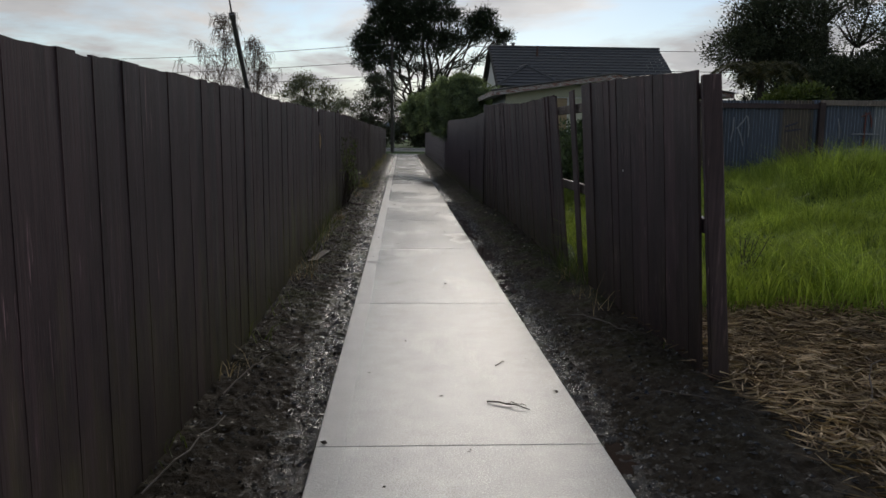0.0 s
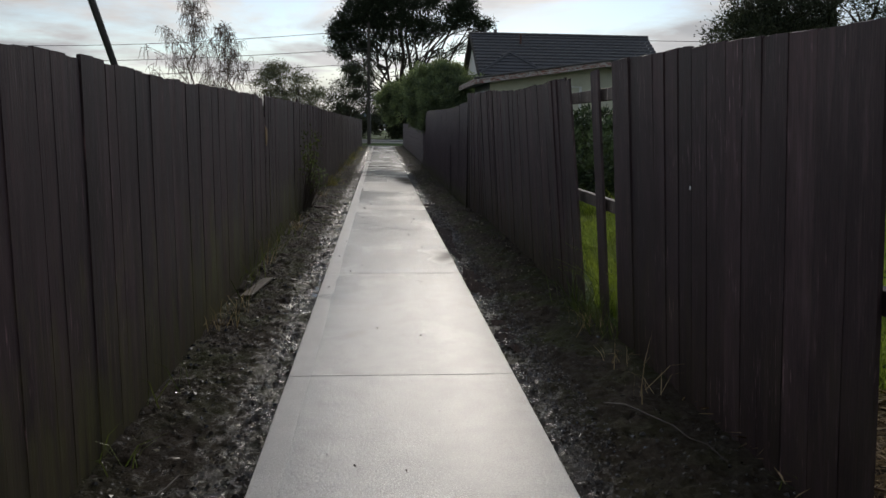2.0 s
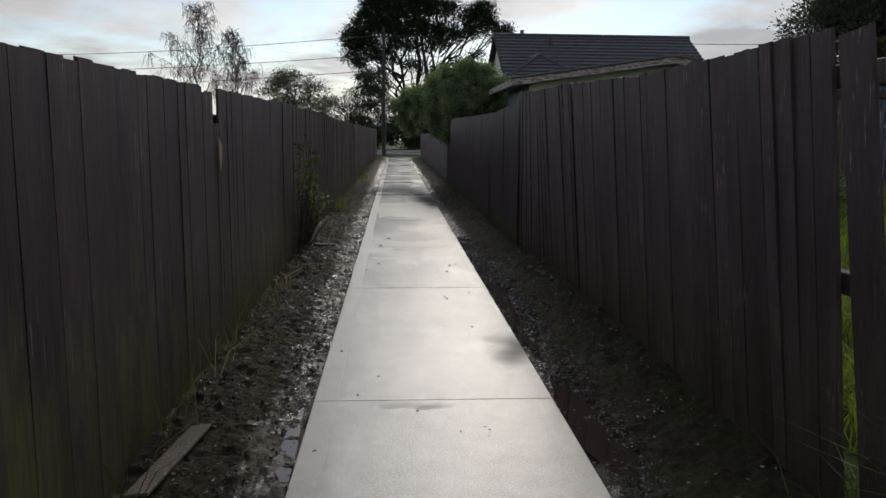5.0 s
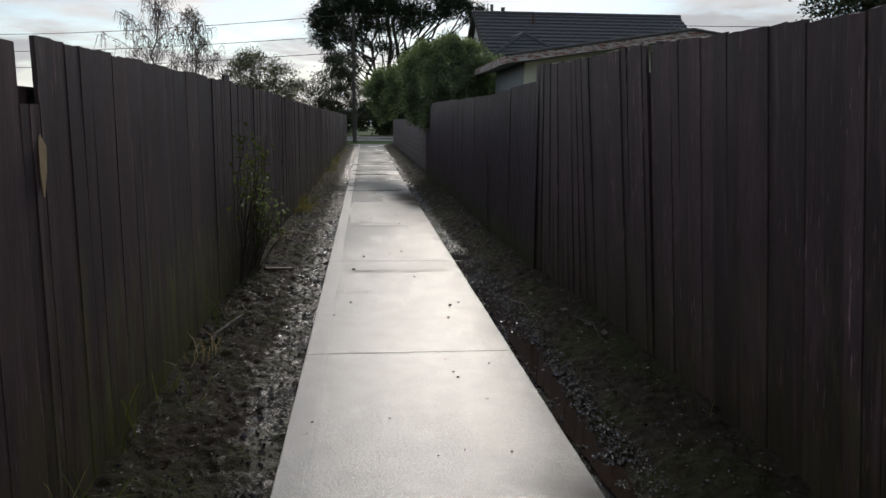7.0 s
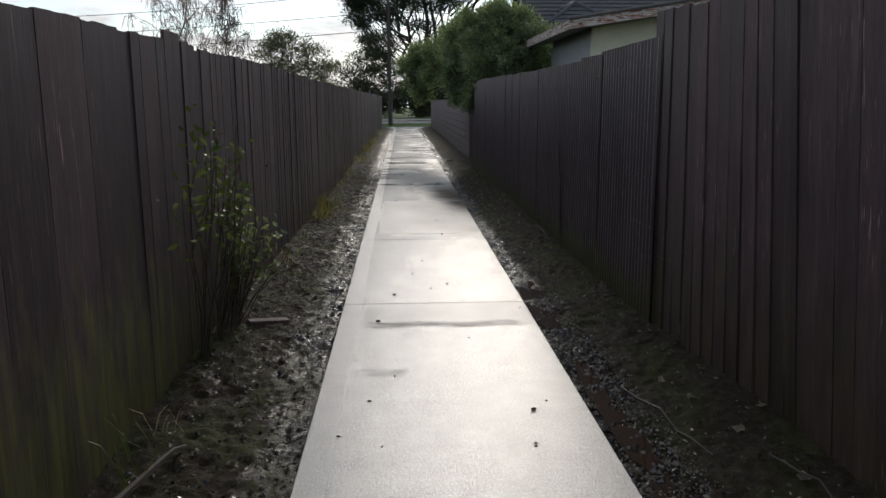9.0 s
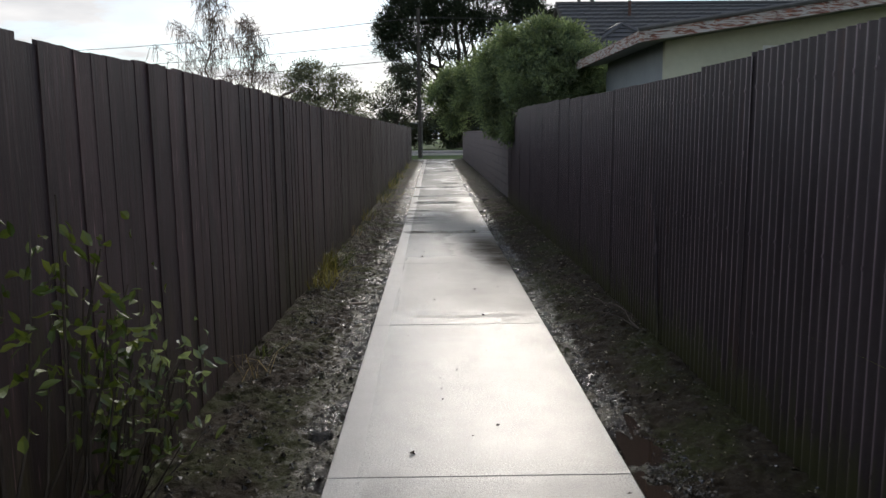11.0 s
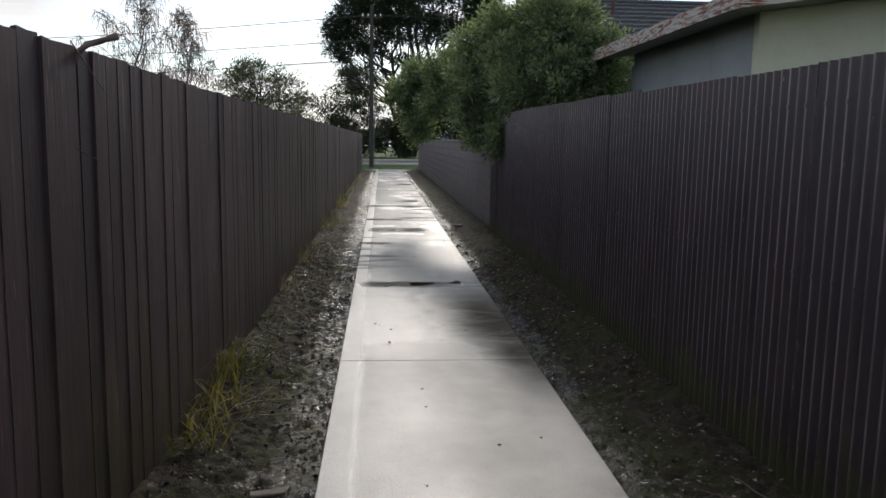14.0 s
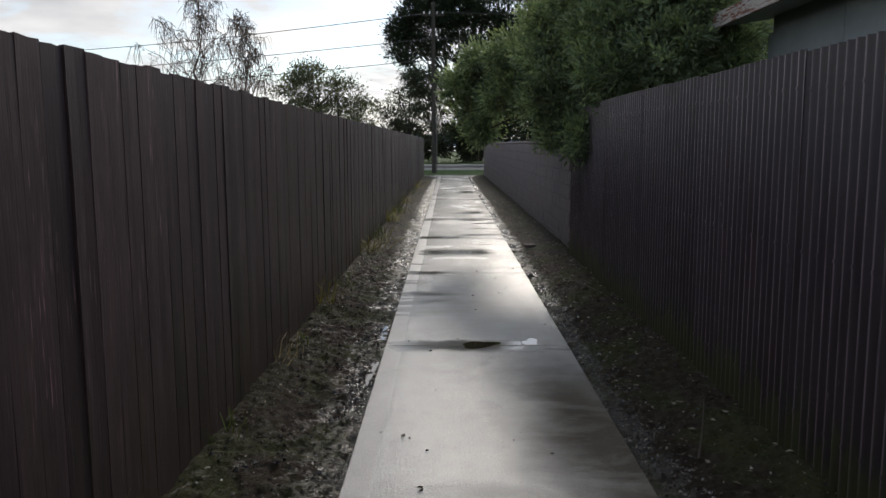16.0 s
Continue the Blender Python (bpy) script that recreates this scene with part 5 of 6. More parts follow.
# the glossy bush that hangs over the iron fence and the block wall
rng = np.random.default_rng(61)
bush = thing("bush", "large glossy green bush overhanging the fence", "bush", (2.3, 28.0, 0))
BC = np.array([2.3, 28.0, 0])
clumps = [((0.04, 31.4, 2.48), (0.37, 0.5, 0.27), 28), ((0.37, 31.1, 2.79), (0.42, 0.56, 0.3), 34), ((0.25, 31.5, 2.08), (0.42, 0.5, 0.3), 28), ((0.34, 31.4, 1.73), (0.25, 0.31, 0.21), 12),
          ((0.78, 30.0, 2.81), (0.43, 0.59, 0.31), 36), ((0.78, 30.2, 2.34), (0.54, 0.71, 0.38), 45), ((1.1, 29.1, 3.13), (0.38, 0.51, 0.32), 31), ((1.17, 28.7, 2.56), (0.51, 0.62, 0.4), 45),
          ((1.2, 28.6, 2.03), (0.49, 0.5, 0.31), 37), ((1.17, 28.5, 1.67), (0.29, 0.34, 0.25), 18), ((1.35, 27.9, 1.6), (0.17, 0.24, 0.22), 11), ((1.45, 28.0, 3.32), (0.42, 0.53, 0.32), 34),
          ((1.6, 27.4, 2.81), (0.47, 0.51, 0.37), 42), ((1.6, 27.2, 2.3), (0.47, 0.41, 0.35), 38), ((1.85, 27.3, 3.42), (0.36, 0.5, 0.26), 28), ((2.1, 27.1, 3.0), (0.42, 0.5, 0.34), 36),
          ((2.1, 26.8, 2.48), (0.42, 0.4, 0.38), 36), ((2.35, 27.4, 3.38), (0.3, 0.45, 0.24), 20), ((2.55, 27.1, 2.88), (0.32, 0.45, 0.32), 26), ((2.6, 26.9, 2.4), (0.3, 0.4, 0.32), 20),
          ((2.0, 28.4, 3.1), (0.7, 0.8, 0.5), 34), ((1.14, 30.3, 2.6), (0.67, 0.89, 0.55), 34), ((2.3, 28.8, 2.4), (0.8, 0.9, 0.6), 28), ((3.1, 28.0, 2.2), (0.5, 0.5, 0.6), 24),
          ((2.95, 27.6, 2.9), (0.3, 0.4, 0.3), 14), ((3.35, 28.3, 2.55), (0.32, 0.4, 0.45), 22), ((3.3, 28.3, 2.95), (0.3, 0.4, 0.3), 16)]
C, D = clumped_crown([(c, r, int(k * 1.75)) for c, r, k in clumps], 60, 0, 0.082, rng, 0.85)
leaf_mesh("foliage", C - BC, D, 0.086, 0.028, M_BUSH, bush, "narrow glossy leaves", rng, fine=True)
pieces = []
for c, r, k in clumps:
    pieces.append(limb((0, 0, 1.75), np.array(c) - BC, 0.035, 0.01, rng, sides=5, sag=0.15))
    for _ in range(4):
        p, _d = scatter(np.array(c) - BC, r, 1, rng)
        pieces.append(limb(np.array(c) - BC, p[0], 0.012, 0.004, rng, steps=2, sides=3))
pieces.append(limb((0.1, 0, -0.1), (0, 0, 1.8), 0.09, 0.05, rng))
solid("stem", *joined(pieces), M_BARK, bush)

# trees behind the vacant lot
leafy_tree("lot_tree", "large dark feathery tree behind the graffiti fence", (13.6, 24.5, 0),
           [((12.0, 24, 5.2), (1.6, 1.5, 1.0), 80), ((12.2, 24, 4.3), (1.7, 1.4, 0.7), 60), ((10.8, 24, 4.4), (1.1, 1.2, 0.7), 40), ((13.4, 24, 6.4), (1.8, 1.6, 1.2), 46), ((15.0, 24, 5.6), (1.3, 1.4, 1.0), 26),
            ((12.6, 24, 3.5), (1.9, 1.3, 0.7), 70), ((11.3, 24, 6.2), (1.2, 1.2, 0.8), 22), ((13.5, 24.5, 8.2), (2.2, 2, 1.2), 40)], 0.085, 75, 0.2, M_GUM, 71, 0.22)
leafy_tree("hedge_tree", "dense dark evergreen behind the graffiti fence", (15.5, 21, 0),
           [((14.6, 21, 2.8), (1.8, 1.2, 1.6), 160), ((15.2, 21, 4.2), (1.6, 1.2, 0.9), 90), ((13.6, 21.5, 3.3), (1.4, 1.0, 0.8), 80), ((13.0, 21.5, 2.6), (1.2, 1.0, 1.1), 90), ((12.0, 22, 2.7), (1.0, 1.0, 0.9), 60), ((16.5, 20.5, 3.6), (1.8, 1.4, 1.8), 80), ((11.0, 22, 2.2), (1.3, 0.9, 0.8), 40)],
           0.10, 60, 0.16, M_GUM, 72, 0.15)
leafy_tree("shrub", "light green leafy shrub spilling over the lot fence", (9.2, 17.2, 0),
           [((9.0, 16.9, 2.45), (0.55, 0.4, 0.28), 30), ((9.6, 17.0, 2.5), (0.4, 0.4, 0.28), 20), ((8.6, 16.9, 2.3), (0.35, 0.3, 0.2), 10)], 0.09, 26, 0.08, M_WEED, 73, 0.04)
leafy_tree("hedge_shrub", "dark leafy shrub at the lot's far end", (4.9, 16.6, 0),
           [((4.3, 16.5, 1.1), (0.8, 0.6, 0.85), 70), ((5.4, 16.6, 1.2), (0.8, 0.6, 0.9), 70), ((3.4, 16.9, 1.0), (0.7, 0.5, 0.8), 46), ((6.3, 16.9, 1.0), (0.7, 0.5, 0.7), 40), ((2.6, 17.0, 0.8), (0.6, 0.4, 0.6), 26),
            ((3.0, 13.6, 0.6), (0.5, 0.4, 0.5), 34), ((3.8, 13.4, 0.65), (0.6, 0.4, 0.55), 44), ((4.7, 13.6, 0.75), (0.6, 0.4, 0.5), 40), ((3.6, 14.8, 0.9), (0.8, 0.5, 0.6), 40)],
           0.085, 40, 0.1, M_HEDGE, 74, 0.05)
# tree fern
fern = thing("tree_fern", "tree fern with long arching brownish fronds", "fern", (9.9, 20.5, 0))
r = np.random.default_rng(75)
V, F = tube_data([(0, 0, -0.1), (0.05, 0, 1.7), (0, 0, 3.1)], [0.14, 0.12, 0.10], 8)
solid("trunk", V, F, M_BARK, fern)
for i in range(15):
    w = 2 * math.pi * i / 15 + r.uniform(-0.2, 0.2)
    L = r.uniform(1.3, 1.9)
    pts = [np.array([math.cos(w) * L * f, math.sin(w) * L * f, 3.1 + 0.75 * math.sin(f * 2.2) - 0.75 * f * f]) for f in np.linspace(0, 1, 9)]
    fr = solid("frond", *tube_data(pts, [0.018 - 0.0016 * k for k in range(9)], 4), M_FERN, fern)
    C, D = [], []
    for f in np.linspace(0.12, 1, 46):
        p = np.array([math.cos(w) * L * f, math.sin(w) * L * f, 3.1 + 0.75 * math.sin(f * 2.2) - 0.75 * f * f])
        for sgn in (-1, 1):
            d = np.array([-math.sin(w) * sgn, math.cos(w) * sgn, -0.5]) + np.array([math.cos(w), math.sin(w), 0]) * 0.4
            ln = 0.30 * math.sin(math.pi * (0.15 + 0.8 * f))
            C.append(p + d / np.linalg.norm(d) * ln * 0.5); D.append(d)
    leaf_mesh("leaflet_fringe", np.array(C), np.array(D), 0.24, 0.04, M_FERN, fr, "", r)

# ---------------------------------------------------------------- lot fence with graffiti
lot_fence = thing("sheet_fence", "patched iron fence in mixed colours with graffiti", "fence")
COLS = {"blue": ((0.045, 0.055, 0.066), (0.075, 0.088, 0.10)), "brown": ((0.04, 0.03, 0.022), (0.075, 0.058, 0.042)),
        "navy": ((0.03, 0.04, 0.06), (0.055, 0.07, 0.095)), "grey": ((0.07, 0.08, 0.09), (0.13, 0.14, 0.15)), "red": ((0.08, 0.026, 0.02), (0.13, 0.045, 0.032))}
SHEETS = {k: iron_mesh("sheet", mat_iron(k + "_painted_sheet", a, b)) for k, (a, b) in COLS.items()}
LY = 16.1
order = ["brown", "brown", "blue", "brown", "blue", "blue", "brown", "navy", "navy", "brown", "navy", "navy", "grey", "grey", "red", "red", "brown", "brown", "navy", "grey"]
x = 6.3
for i, k in enumerate(order[5:]):
    ob = new("sheet", SHEETS[k])
    ob.parent = lot_fence
    zb = float(ground_z(x - 0.4, LY)) - 0.05
    ob.matrix_local = Matrix.Translation((x, LY + 0.004 * (i % 2), zb)) @ pose(0, 0, 0, 0, 0, 0) @ Euler((0, 0, -math.pi / 2)).to_matrix().to_4x4() @ Matrix.Diagonal((1, -1, 2.24 + 0.012 * x - zb, 1))
    x += 0.72
box_part("top_rail", (5.5, LY - 0.07, 2.16), (9.3, LY - 0.01, 2.27), M_PALE_R, lot_fence)
box_part("top_rail", (9.3, LY - 0.09, 2.24), (16.3, LY - 0.01, 2.36), M_RAW, lot_fence, "weathered grey top rail")
for xp in (5.5, 6.85, 9.25, 12.0):
    box_part("post", (xp, LY - 0.13, 0.1), (xp + 0.13, LY - 0.02, 2.30), M_PALE_R, lot_fence)
M_SPRAY = mat_plain("pale_spray_paint", (0.12, 0.13, 0.15), (0.26, 0.27, 0.29), 30, 0.6)
M_SPRAYD = mat_plain("dark_spray_paint", (0.012, 0.014, 0.03), (0.03, 0.03, 0.06), 30, 0.6)
M_SPRAYR = mat_plain("red_spray_paint", (0.08, 0.025, 0.02), (0.13, 0.04, 0.03), 30, 0.6)
for mat, strokes in ((M_SPRAY, (((7.3, 1.95), (7.25, 1.4)), ((7.38, 1.7), (7.6, 2.0)), ((7.4, 1.72), (7.55, 1.3)), ((7.62, 1.98), (7.66, 1.5)), ((10.1, 1.6), (10.75, 1.6)), ((10.05, 1.25), (10.6, 1.25)), ((9.75, 1.95), (9.8, 1.5)))),
                     (M_SPRAYD, (((8.5, 1.75), (8.8, 1.85)), ((8.5, 1.65), (8.9, 1.7)), ((10.75, 1.3), (10.7, 1.1)), ((10.72, 1.1), (10.85, 1.0)))),
                     (M_SPRAYR, (((10.3, 2.0), (10.5, 2.1)), ((10.4, 2.1), (10.35, 0.95)), ((10.5, 2.05), (10.55, 1.75))))):
    for (xa, za), (xb, zb) in strokes:
        mid = ((xa + xb) / 2 + 0.02, LY - 0.016, (za + zb) / 2)
        V, F = tube_data([(xa, LY - 0.012, za), mid, (xb, LY - 0.012, zb)], [0.017, 0.02, 0.014], 5)
        solid("spray_mark", V, F, mat, lot_fence, "loose spray-painted stroke")

# ---------------------------------------------------------------- street poles and wires
pole = thing("utility_pole", "slim dark timber power pole at the path's end", "pole", (-1.0, 61.8, 0))
V, F = tube_data([(0, 0, -0.3), (0, 0, 4.5), (0, 0, 9.1)], [0.125, 0.115, 0.10], 10)
solid("shaft", V, F, M_POLE, pole)
box_part("crossarm", (-0.6, -0.05, 8.37), (0.6, 0.05, 8.47), M_POLE, pole)
for xi in (-0.5, -0.2, 0.2, 0.5):
    V, F = tube_data([(xi, 0, 8.47), (xi, 0, 8.56), (xi, 0, 8.62)], [0.02, 0.035, 0.02], 6)
    solid("insulator", V, F, M_FRAME, pole)
V, F = tube_data([(0.16, -0.13, 0.0), (0.16, -0.13, 3.0)], [0.03, 0.03], 6)
solid("conduit", V, F, M_STEEL, pole)
for (ax, ay, az), (bx, by, bz), sag in (((-1, 61.8, 8.55), (-48, 84, 8.9), 0.7), ((-1, 61.8, 7.2), (-48, 84, 7.4), 0.6), ((-1, 61.8, 6.1), (-48, 84, 6.0), 0.6),
                                        ((-1, 61.8, 8.55), (46, 62, 8.8), 0.4), ((-1, 61.8, 7.2), (46, 62, 7.0), 0.4)):
    pts = []
    for f in np.linspace(0, 1, 16):
        pts.append((ax + (bx - ax) * f, ay + (by - ay) * f, az + (bz - az) * f - sag * math.sin(math.pi * f)))
    V, F = tube_data(pts, [0.022] * 16, 5)
    tagged(solid("power_line", V, F, M_WIRE), "thin black overhead power line", "cable", "street power lines")

post = thing("leaning_post", "grey leaning steel post with a thin rod at its tip", "post", (-1.52, 5.6, 0.0))
V, F = tube_data([(0, 0.9, 0.4), (0, -0.75, 1.8), (0.0, -1.29, 2.33)], [0.018, 0.018, 0.018], 8)
solid("shaft", V, F, M_STEEL, post)
V, F = tube_data([(0, -1.28, 2.32), (0, -1.31, 2.35)], [0.024, 0.022], 8)
solid("cap", V, F, M_STEEL, post)
V, F = tube_data([(0, -1.3, 2.34), (0, -1.38, 2.44), (0, -1.6, 2.75)], [0.007, 0.006, 0.004], 5)
solid("rod", V, F, M_STEEL, post)

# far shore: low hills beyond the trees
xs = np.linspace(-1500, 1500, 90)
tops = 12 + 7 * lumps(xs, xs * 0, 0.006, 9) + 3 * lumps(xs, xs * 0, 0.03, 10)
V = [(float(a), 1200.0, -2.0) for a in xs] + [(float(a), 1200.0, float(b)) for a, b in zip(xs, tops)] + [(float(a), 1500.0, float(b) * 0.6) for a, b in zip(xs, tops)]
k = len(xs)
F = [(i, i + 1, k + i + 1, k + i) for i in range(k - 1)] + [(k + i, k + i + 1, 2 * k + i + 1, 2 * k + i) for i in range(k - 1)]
# blue-grey distance haze is put into the hills' colour
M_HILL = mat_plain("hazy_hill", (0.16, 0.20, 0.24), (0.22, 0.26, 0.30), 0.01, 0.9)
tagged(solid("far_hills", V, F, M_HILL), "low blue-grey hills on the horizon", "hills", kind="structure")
M_SEA = mat_plain("calm_water", (0.05, 0.07, 0.08), (0.07, 0.09, 0.1), 0.05, 0.15, bumpy=0.1, depth=0.3)
tagged(box_part("water", (-2000, 200, -0.5), (2000, 1199, 0.08), M_SEA), "pale calm water beyond the trees", "water", kind="structure")

# ---------------------------------------------------------------- grass and straw of the lot
rng = np.random.default_rng(81)
n = 85000
gx = 1.66 + 10.5 * rng.uniform(size=n) ** 1.15
gy = 3.9 + 12.1 * rng.uniform(size=n) ** 1.05
edge = 4.3 + 0.45 * lumps(gx, gy, 1.2, 12) - 0.25 * step(gx, 2.0, 1.7)
keep = (gy > edge) & ((gx > 1.95) | ((gy > 5.5) & (gy < 7.0)))
gx, gy = gx[keep], gy[keep]
h = (0.22 + 0.24 * lumps(gx, gy, 0.9, 13) + 0.15 * lumps(gx, gy, 2.7, 14)).clip(0.06) * rng.uniform(0.6, 1.35, len(gx)) * (1 + 0.35 * step(gy, 8, 15))
roots = np.stack([gx, gy, ground_z(gx, gy) - 0.01], 1)
tagged(blade_mesh("lot_grass", roots, h * 1.15, 0.0095, M_GRASS, rng, lean=1.1), "long bright green unmown grass", "grass", kind="stuff")

n = 15000
gx = 1.5 + rng.gamma(2.4, 0.62, n).clip(0, 5)
gy = rng.uniform(1.0, 4.6, n)
a = rng.uniform(0, 6.28, n)
heap = 0.22 * np.exp(-(((gx - 3.2) / 0.45) ** 2 + ((gy - 2.9) / 0.4) ** 2))
C = np.stack([gx, gy, ground_z(gx, gy) + 0.012 + rng.uniform(0, 0.05, n) + heap * rng.uniform(0.3, 1, n)], 1)
D = np.stack([np.cos(a), np.sin(a), rng.normal(0, 0.18, n)], 1)
ob = leaf_mesh("dry_straw", C, D, 0.17, 0.0028, M_MATTED, None, "", rng)
tagged(ob, "matted dry straw and cut grass on the mud", "straw", kind="stuff")


# ---------------------------------------------------------------- weeds along the fences
def tuft(at, n, height, material, seed, label, name="grass_tuft", lean=1.0, width=0.009, spread=0.06):
    r = np.random.default_rng(seed)
    roots = np.stack([r.normal(0, spread, n), r.normal(0, spread * 1.6, n), np.zeros(n) - 0.01], 1)
    ob = blade_mesh(name, roots, r.uniform(0.45, 1.1, n) * height, width, material, r, lean=lean)
    ob.location = (at[0], at[1], float(ground_z(at[0], at[1])) if len(at) < 3 else at[2])
    return tagged(ob, label, "weed", "weeds along the fences", "stuff")


GREEN, DRY = "green grass tuft at the foot of the fence", "dry yellow grass tuft at the foot of the fence"
for i, (x, y, n, h, dry) in enumerate((
        (-1.36, 1.9, 10, 0.2, 0), (-1.34, 3.1, 16, 0.2, 1), (-1.33, 3.9, 12, 0.16, 0), (-1.36, 4.8, 10, 0.3, 0), (-1.34, 6.3, 22, 0.22, 1), (-1.32, 6.9, 18, 0.2, 1),
        (-1.38, 7.3, 10, 0.4, 0), (-1.40, 8.0, 14, 0.55, 0), (-1.38, 8.5, 12, 0.5, 0), (-1.42, 10.6, 14, 0.5, 0), (-1.40, 9.2, 10, 0.45, 1), (-1.38, 9.6, 14, 0.35, 0), (-1.37, 11.2, 16, 0.3, 0), (-1.33, 11.9, 22, 0.16, 1), (-1.4, 12.6, 12, 0.3, 0), (-1.36, 13.1, 10, 0.15, 1),
        (-1.40, 17.0, 14, 0.3, 1), (-1.38, 17.5, 26, 0.12, 0), (-1.42, 20.1, 10, 0.2, 1), (-1.40, 20.5, 56, 0.30, 2), (-1.36, 20.1, 54, 0.20, 2), (-1.40, 20.95, 40, 0.36, 2), (-1.34, 19.8, 30, 0.18, 2), (-1.30, 21.2, 50, 0.30, 0), (-1.40, 22.6, 14, 0.15, 0),
        (-1.40, 24.0, 18, 0.3, 1), (-1.40, 24.4, 26, 0.12, 0), (-1.40, 25.9, 24, 0.35, 2), (-1.40, 26.9, 20, 0.2, 0), (-1.36, 29.6, 60, 0.35, 2), (-1.32, 31.0, 60, 0.4, 0),
        (-1.34, 34.0, 70, 0.4, 2), (-1.32, 36.0, 70, 0.45, 0), (-1.36, 39.0, 50, 0.35, 2), (-1.34, 42.5, 60, 0.4, 0), (-1.36, 46.0, 50, 0.4, 2),
        (1.46, 5.9, 40, 0.34, 0), (1.50, 6.3, 46, 0.42, 0), (1.45, 6.7, 36, 0.36, 0), (1.40, 6.1, 30, 0.2, 1), (1.36, 5.2, 14, 0.16, 1), (1.62, 3.4, 20, 0.14, 0), (1.36, 4.6, 10, 0.3, 1), (1.40, 10.6, 6, 0.1, 0))):
    tuft((x, y), n, h, (M_WEED, M_STRAW, M_YELLOW)[dry], 200 + i, DRY if dry else GREEN, width=(0.007, 0.005, 0.008)[dry], lean=1.5 if n < 50 else 2.6, spread=0.06 if n < 50 else 0.10)


def stalky(at, height, seed, leaf, n, label, spread, material=M_WEED, low=0.5, wide=1.2, bare=0.55):
    """A branching weed: thin stems with small leaves."""
    r = np.random.default_rng(seed)
    t = thing("weed_shrub", label, "weed", at)
    pieces, C, D = [], [], []
    for k in range(9):
        e = np.array([abs(r.normal(0, spread * 0.6)) + 0.04, r.normal(0, spread * wide), height * r.uniform(low, 1.05)])
        b = np.array([0, r.normal(0, spread * 0.35), -0.02])
        pieces.append(limb(b, e, 0.007, 0.003, r, steps=4, sides=4))
        m = n // 9
        f = r.uniform(bare, 1.06, m)[:, None]
        C.append(b + (e - b) * f + r.normal(0, spread * 0.36, (m, 3)) * np.array([0.7, 1.2, 0.8]))
        D.append(r.normal(size=(m, 3)) + np.array([0.3, 0, -0.2]))
    C = np.concatenate(C)
    C[:, 0] = np.maximum(C[:, 0], 0.0)
    solid("stem", *joined(pieces), M_STICK, t)
    leaf_mesh("foliage", C, np.concatenate(D), leaf, leaf * 0.42, material, t, "", r, fine=True)


for at_y, tall, leaves, seed, wide, leafage in ((14.25, 1.40, 130, 91, 1.1, M_WEED), (14.65, 1.16, 120, 95, 0.8, M_WEED), (15.2, 0.74, 150, 96, 0.35, M_BUSH)):
    stalky((-1.47, at_y, 0.0), tall, seed, 0.06, leaves, "straggly weed with small glossy leaves against the fence", 0.28, leafage, 0.66, wide, 0.68)
stalky((-1.42, 14.9, 0.0), 0.75, 92, 0.06, 36, "yellowing weed against the paling fence", 0.22)
stalky((-1.46, 14.9, 0.0), 0.85, 93, 0.08, 70, "leafy yellow-green weed against the fence", 0.09)
stalky((2.9, 5.4, 0.1), 0.5, 94, 0.03, 90, "dark weedy stalk standing in the grass", 0.16)


# ---------------------------------------------------------------- mud clods, litter, sticks and puddles
def clods(name, n, seed, xa, xb, size, label, material, ya=-0.5, yb=30.0, lift=0.0):
    """Small angular lumps pressed into the mud: squashed octahedra with random corners."""
    r = np.random.default_rng(seed)
    x = xa + (xb - xa) * r.uniform(size=n)
    y = ya + (yb - ya) * r.uniform(size=n)
    s = size * r.uniform(0.35, 1.3, n) ** 1.6
    z = ground_z(x, y) + lift
    base = np.array([(1, 0, 0), (0, 1, 0), (-1, 0, 0), (0, -1, 0), (0, 0, 0.75), (0, 0, -0.6)], float)
    turn = r.uniform(0, 6.28, n)
    cs, sn = np.cos(turn), np.sin(turn)
    P = base[None] * r.uniform(0.55, 1.35, (n, 6, 1)) * s[:, None, None]
    P[:, :, 0] *= r.uniform(0.7, 1.6, n)[:, None]
    Q = np.stack([P[:, :, 0] * cs[:, None] - P[:, :, 1] * sn[:, None], P[:, :, 0] * sn[:, None] + P[:, :, 1] * cs[:, None], P[:, :, 2]], -1)
    Q += np.stack([x, y, z], 1)[:, None, :]
    tri = [(0, 1, 4), (1, 2, 4), (2, 3, 4), (3, 0, 4), (1, 0, 5), (2, 1, 5), (3, 2, 5), (0, 3, 5)]
    F = [(o + a, o + b, o + c) for o in range(0, 6 * n, 6) for a, b, c in tri]
    return tagged(solid(name, Q.reshape(-1, 3).tolist(), F, material), label, "mud", kind="stuff")


def mat_clod():
    n = Nodes("wet_clod")
    col = n.ramp(n.island(), (0.0, (0.008, 0.006, 0.004)), (0.85, (0.026, 0.020, 0.013)), (1.0, (0.075, 0.062, 0.045)))
    return n.set(col, n.ramp(n.island(), (0.0, 0.14), (1.0, 0.6)), spec=0.5)


M_CLOD = mat_clod()


def mat_gravel():
    n = Nodes("wet_gravel")
    col = n.ramp(n.island(), (0.0, (0.016, 0.012, 0.009)), (0.7, (0.055, 0.044, 0.034)), (1.0, (0.16, 0.138, 0.112)))
    return n.set(col, n.ramp(n.island(), (0.0, 0.06), (1.0, 0.34)), spec=0.6)


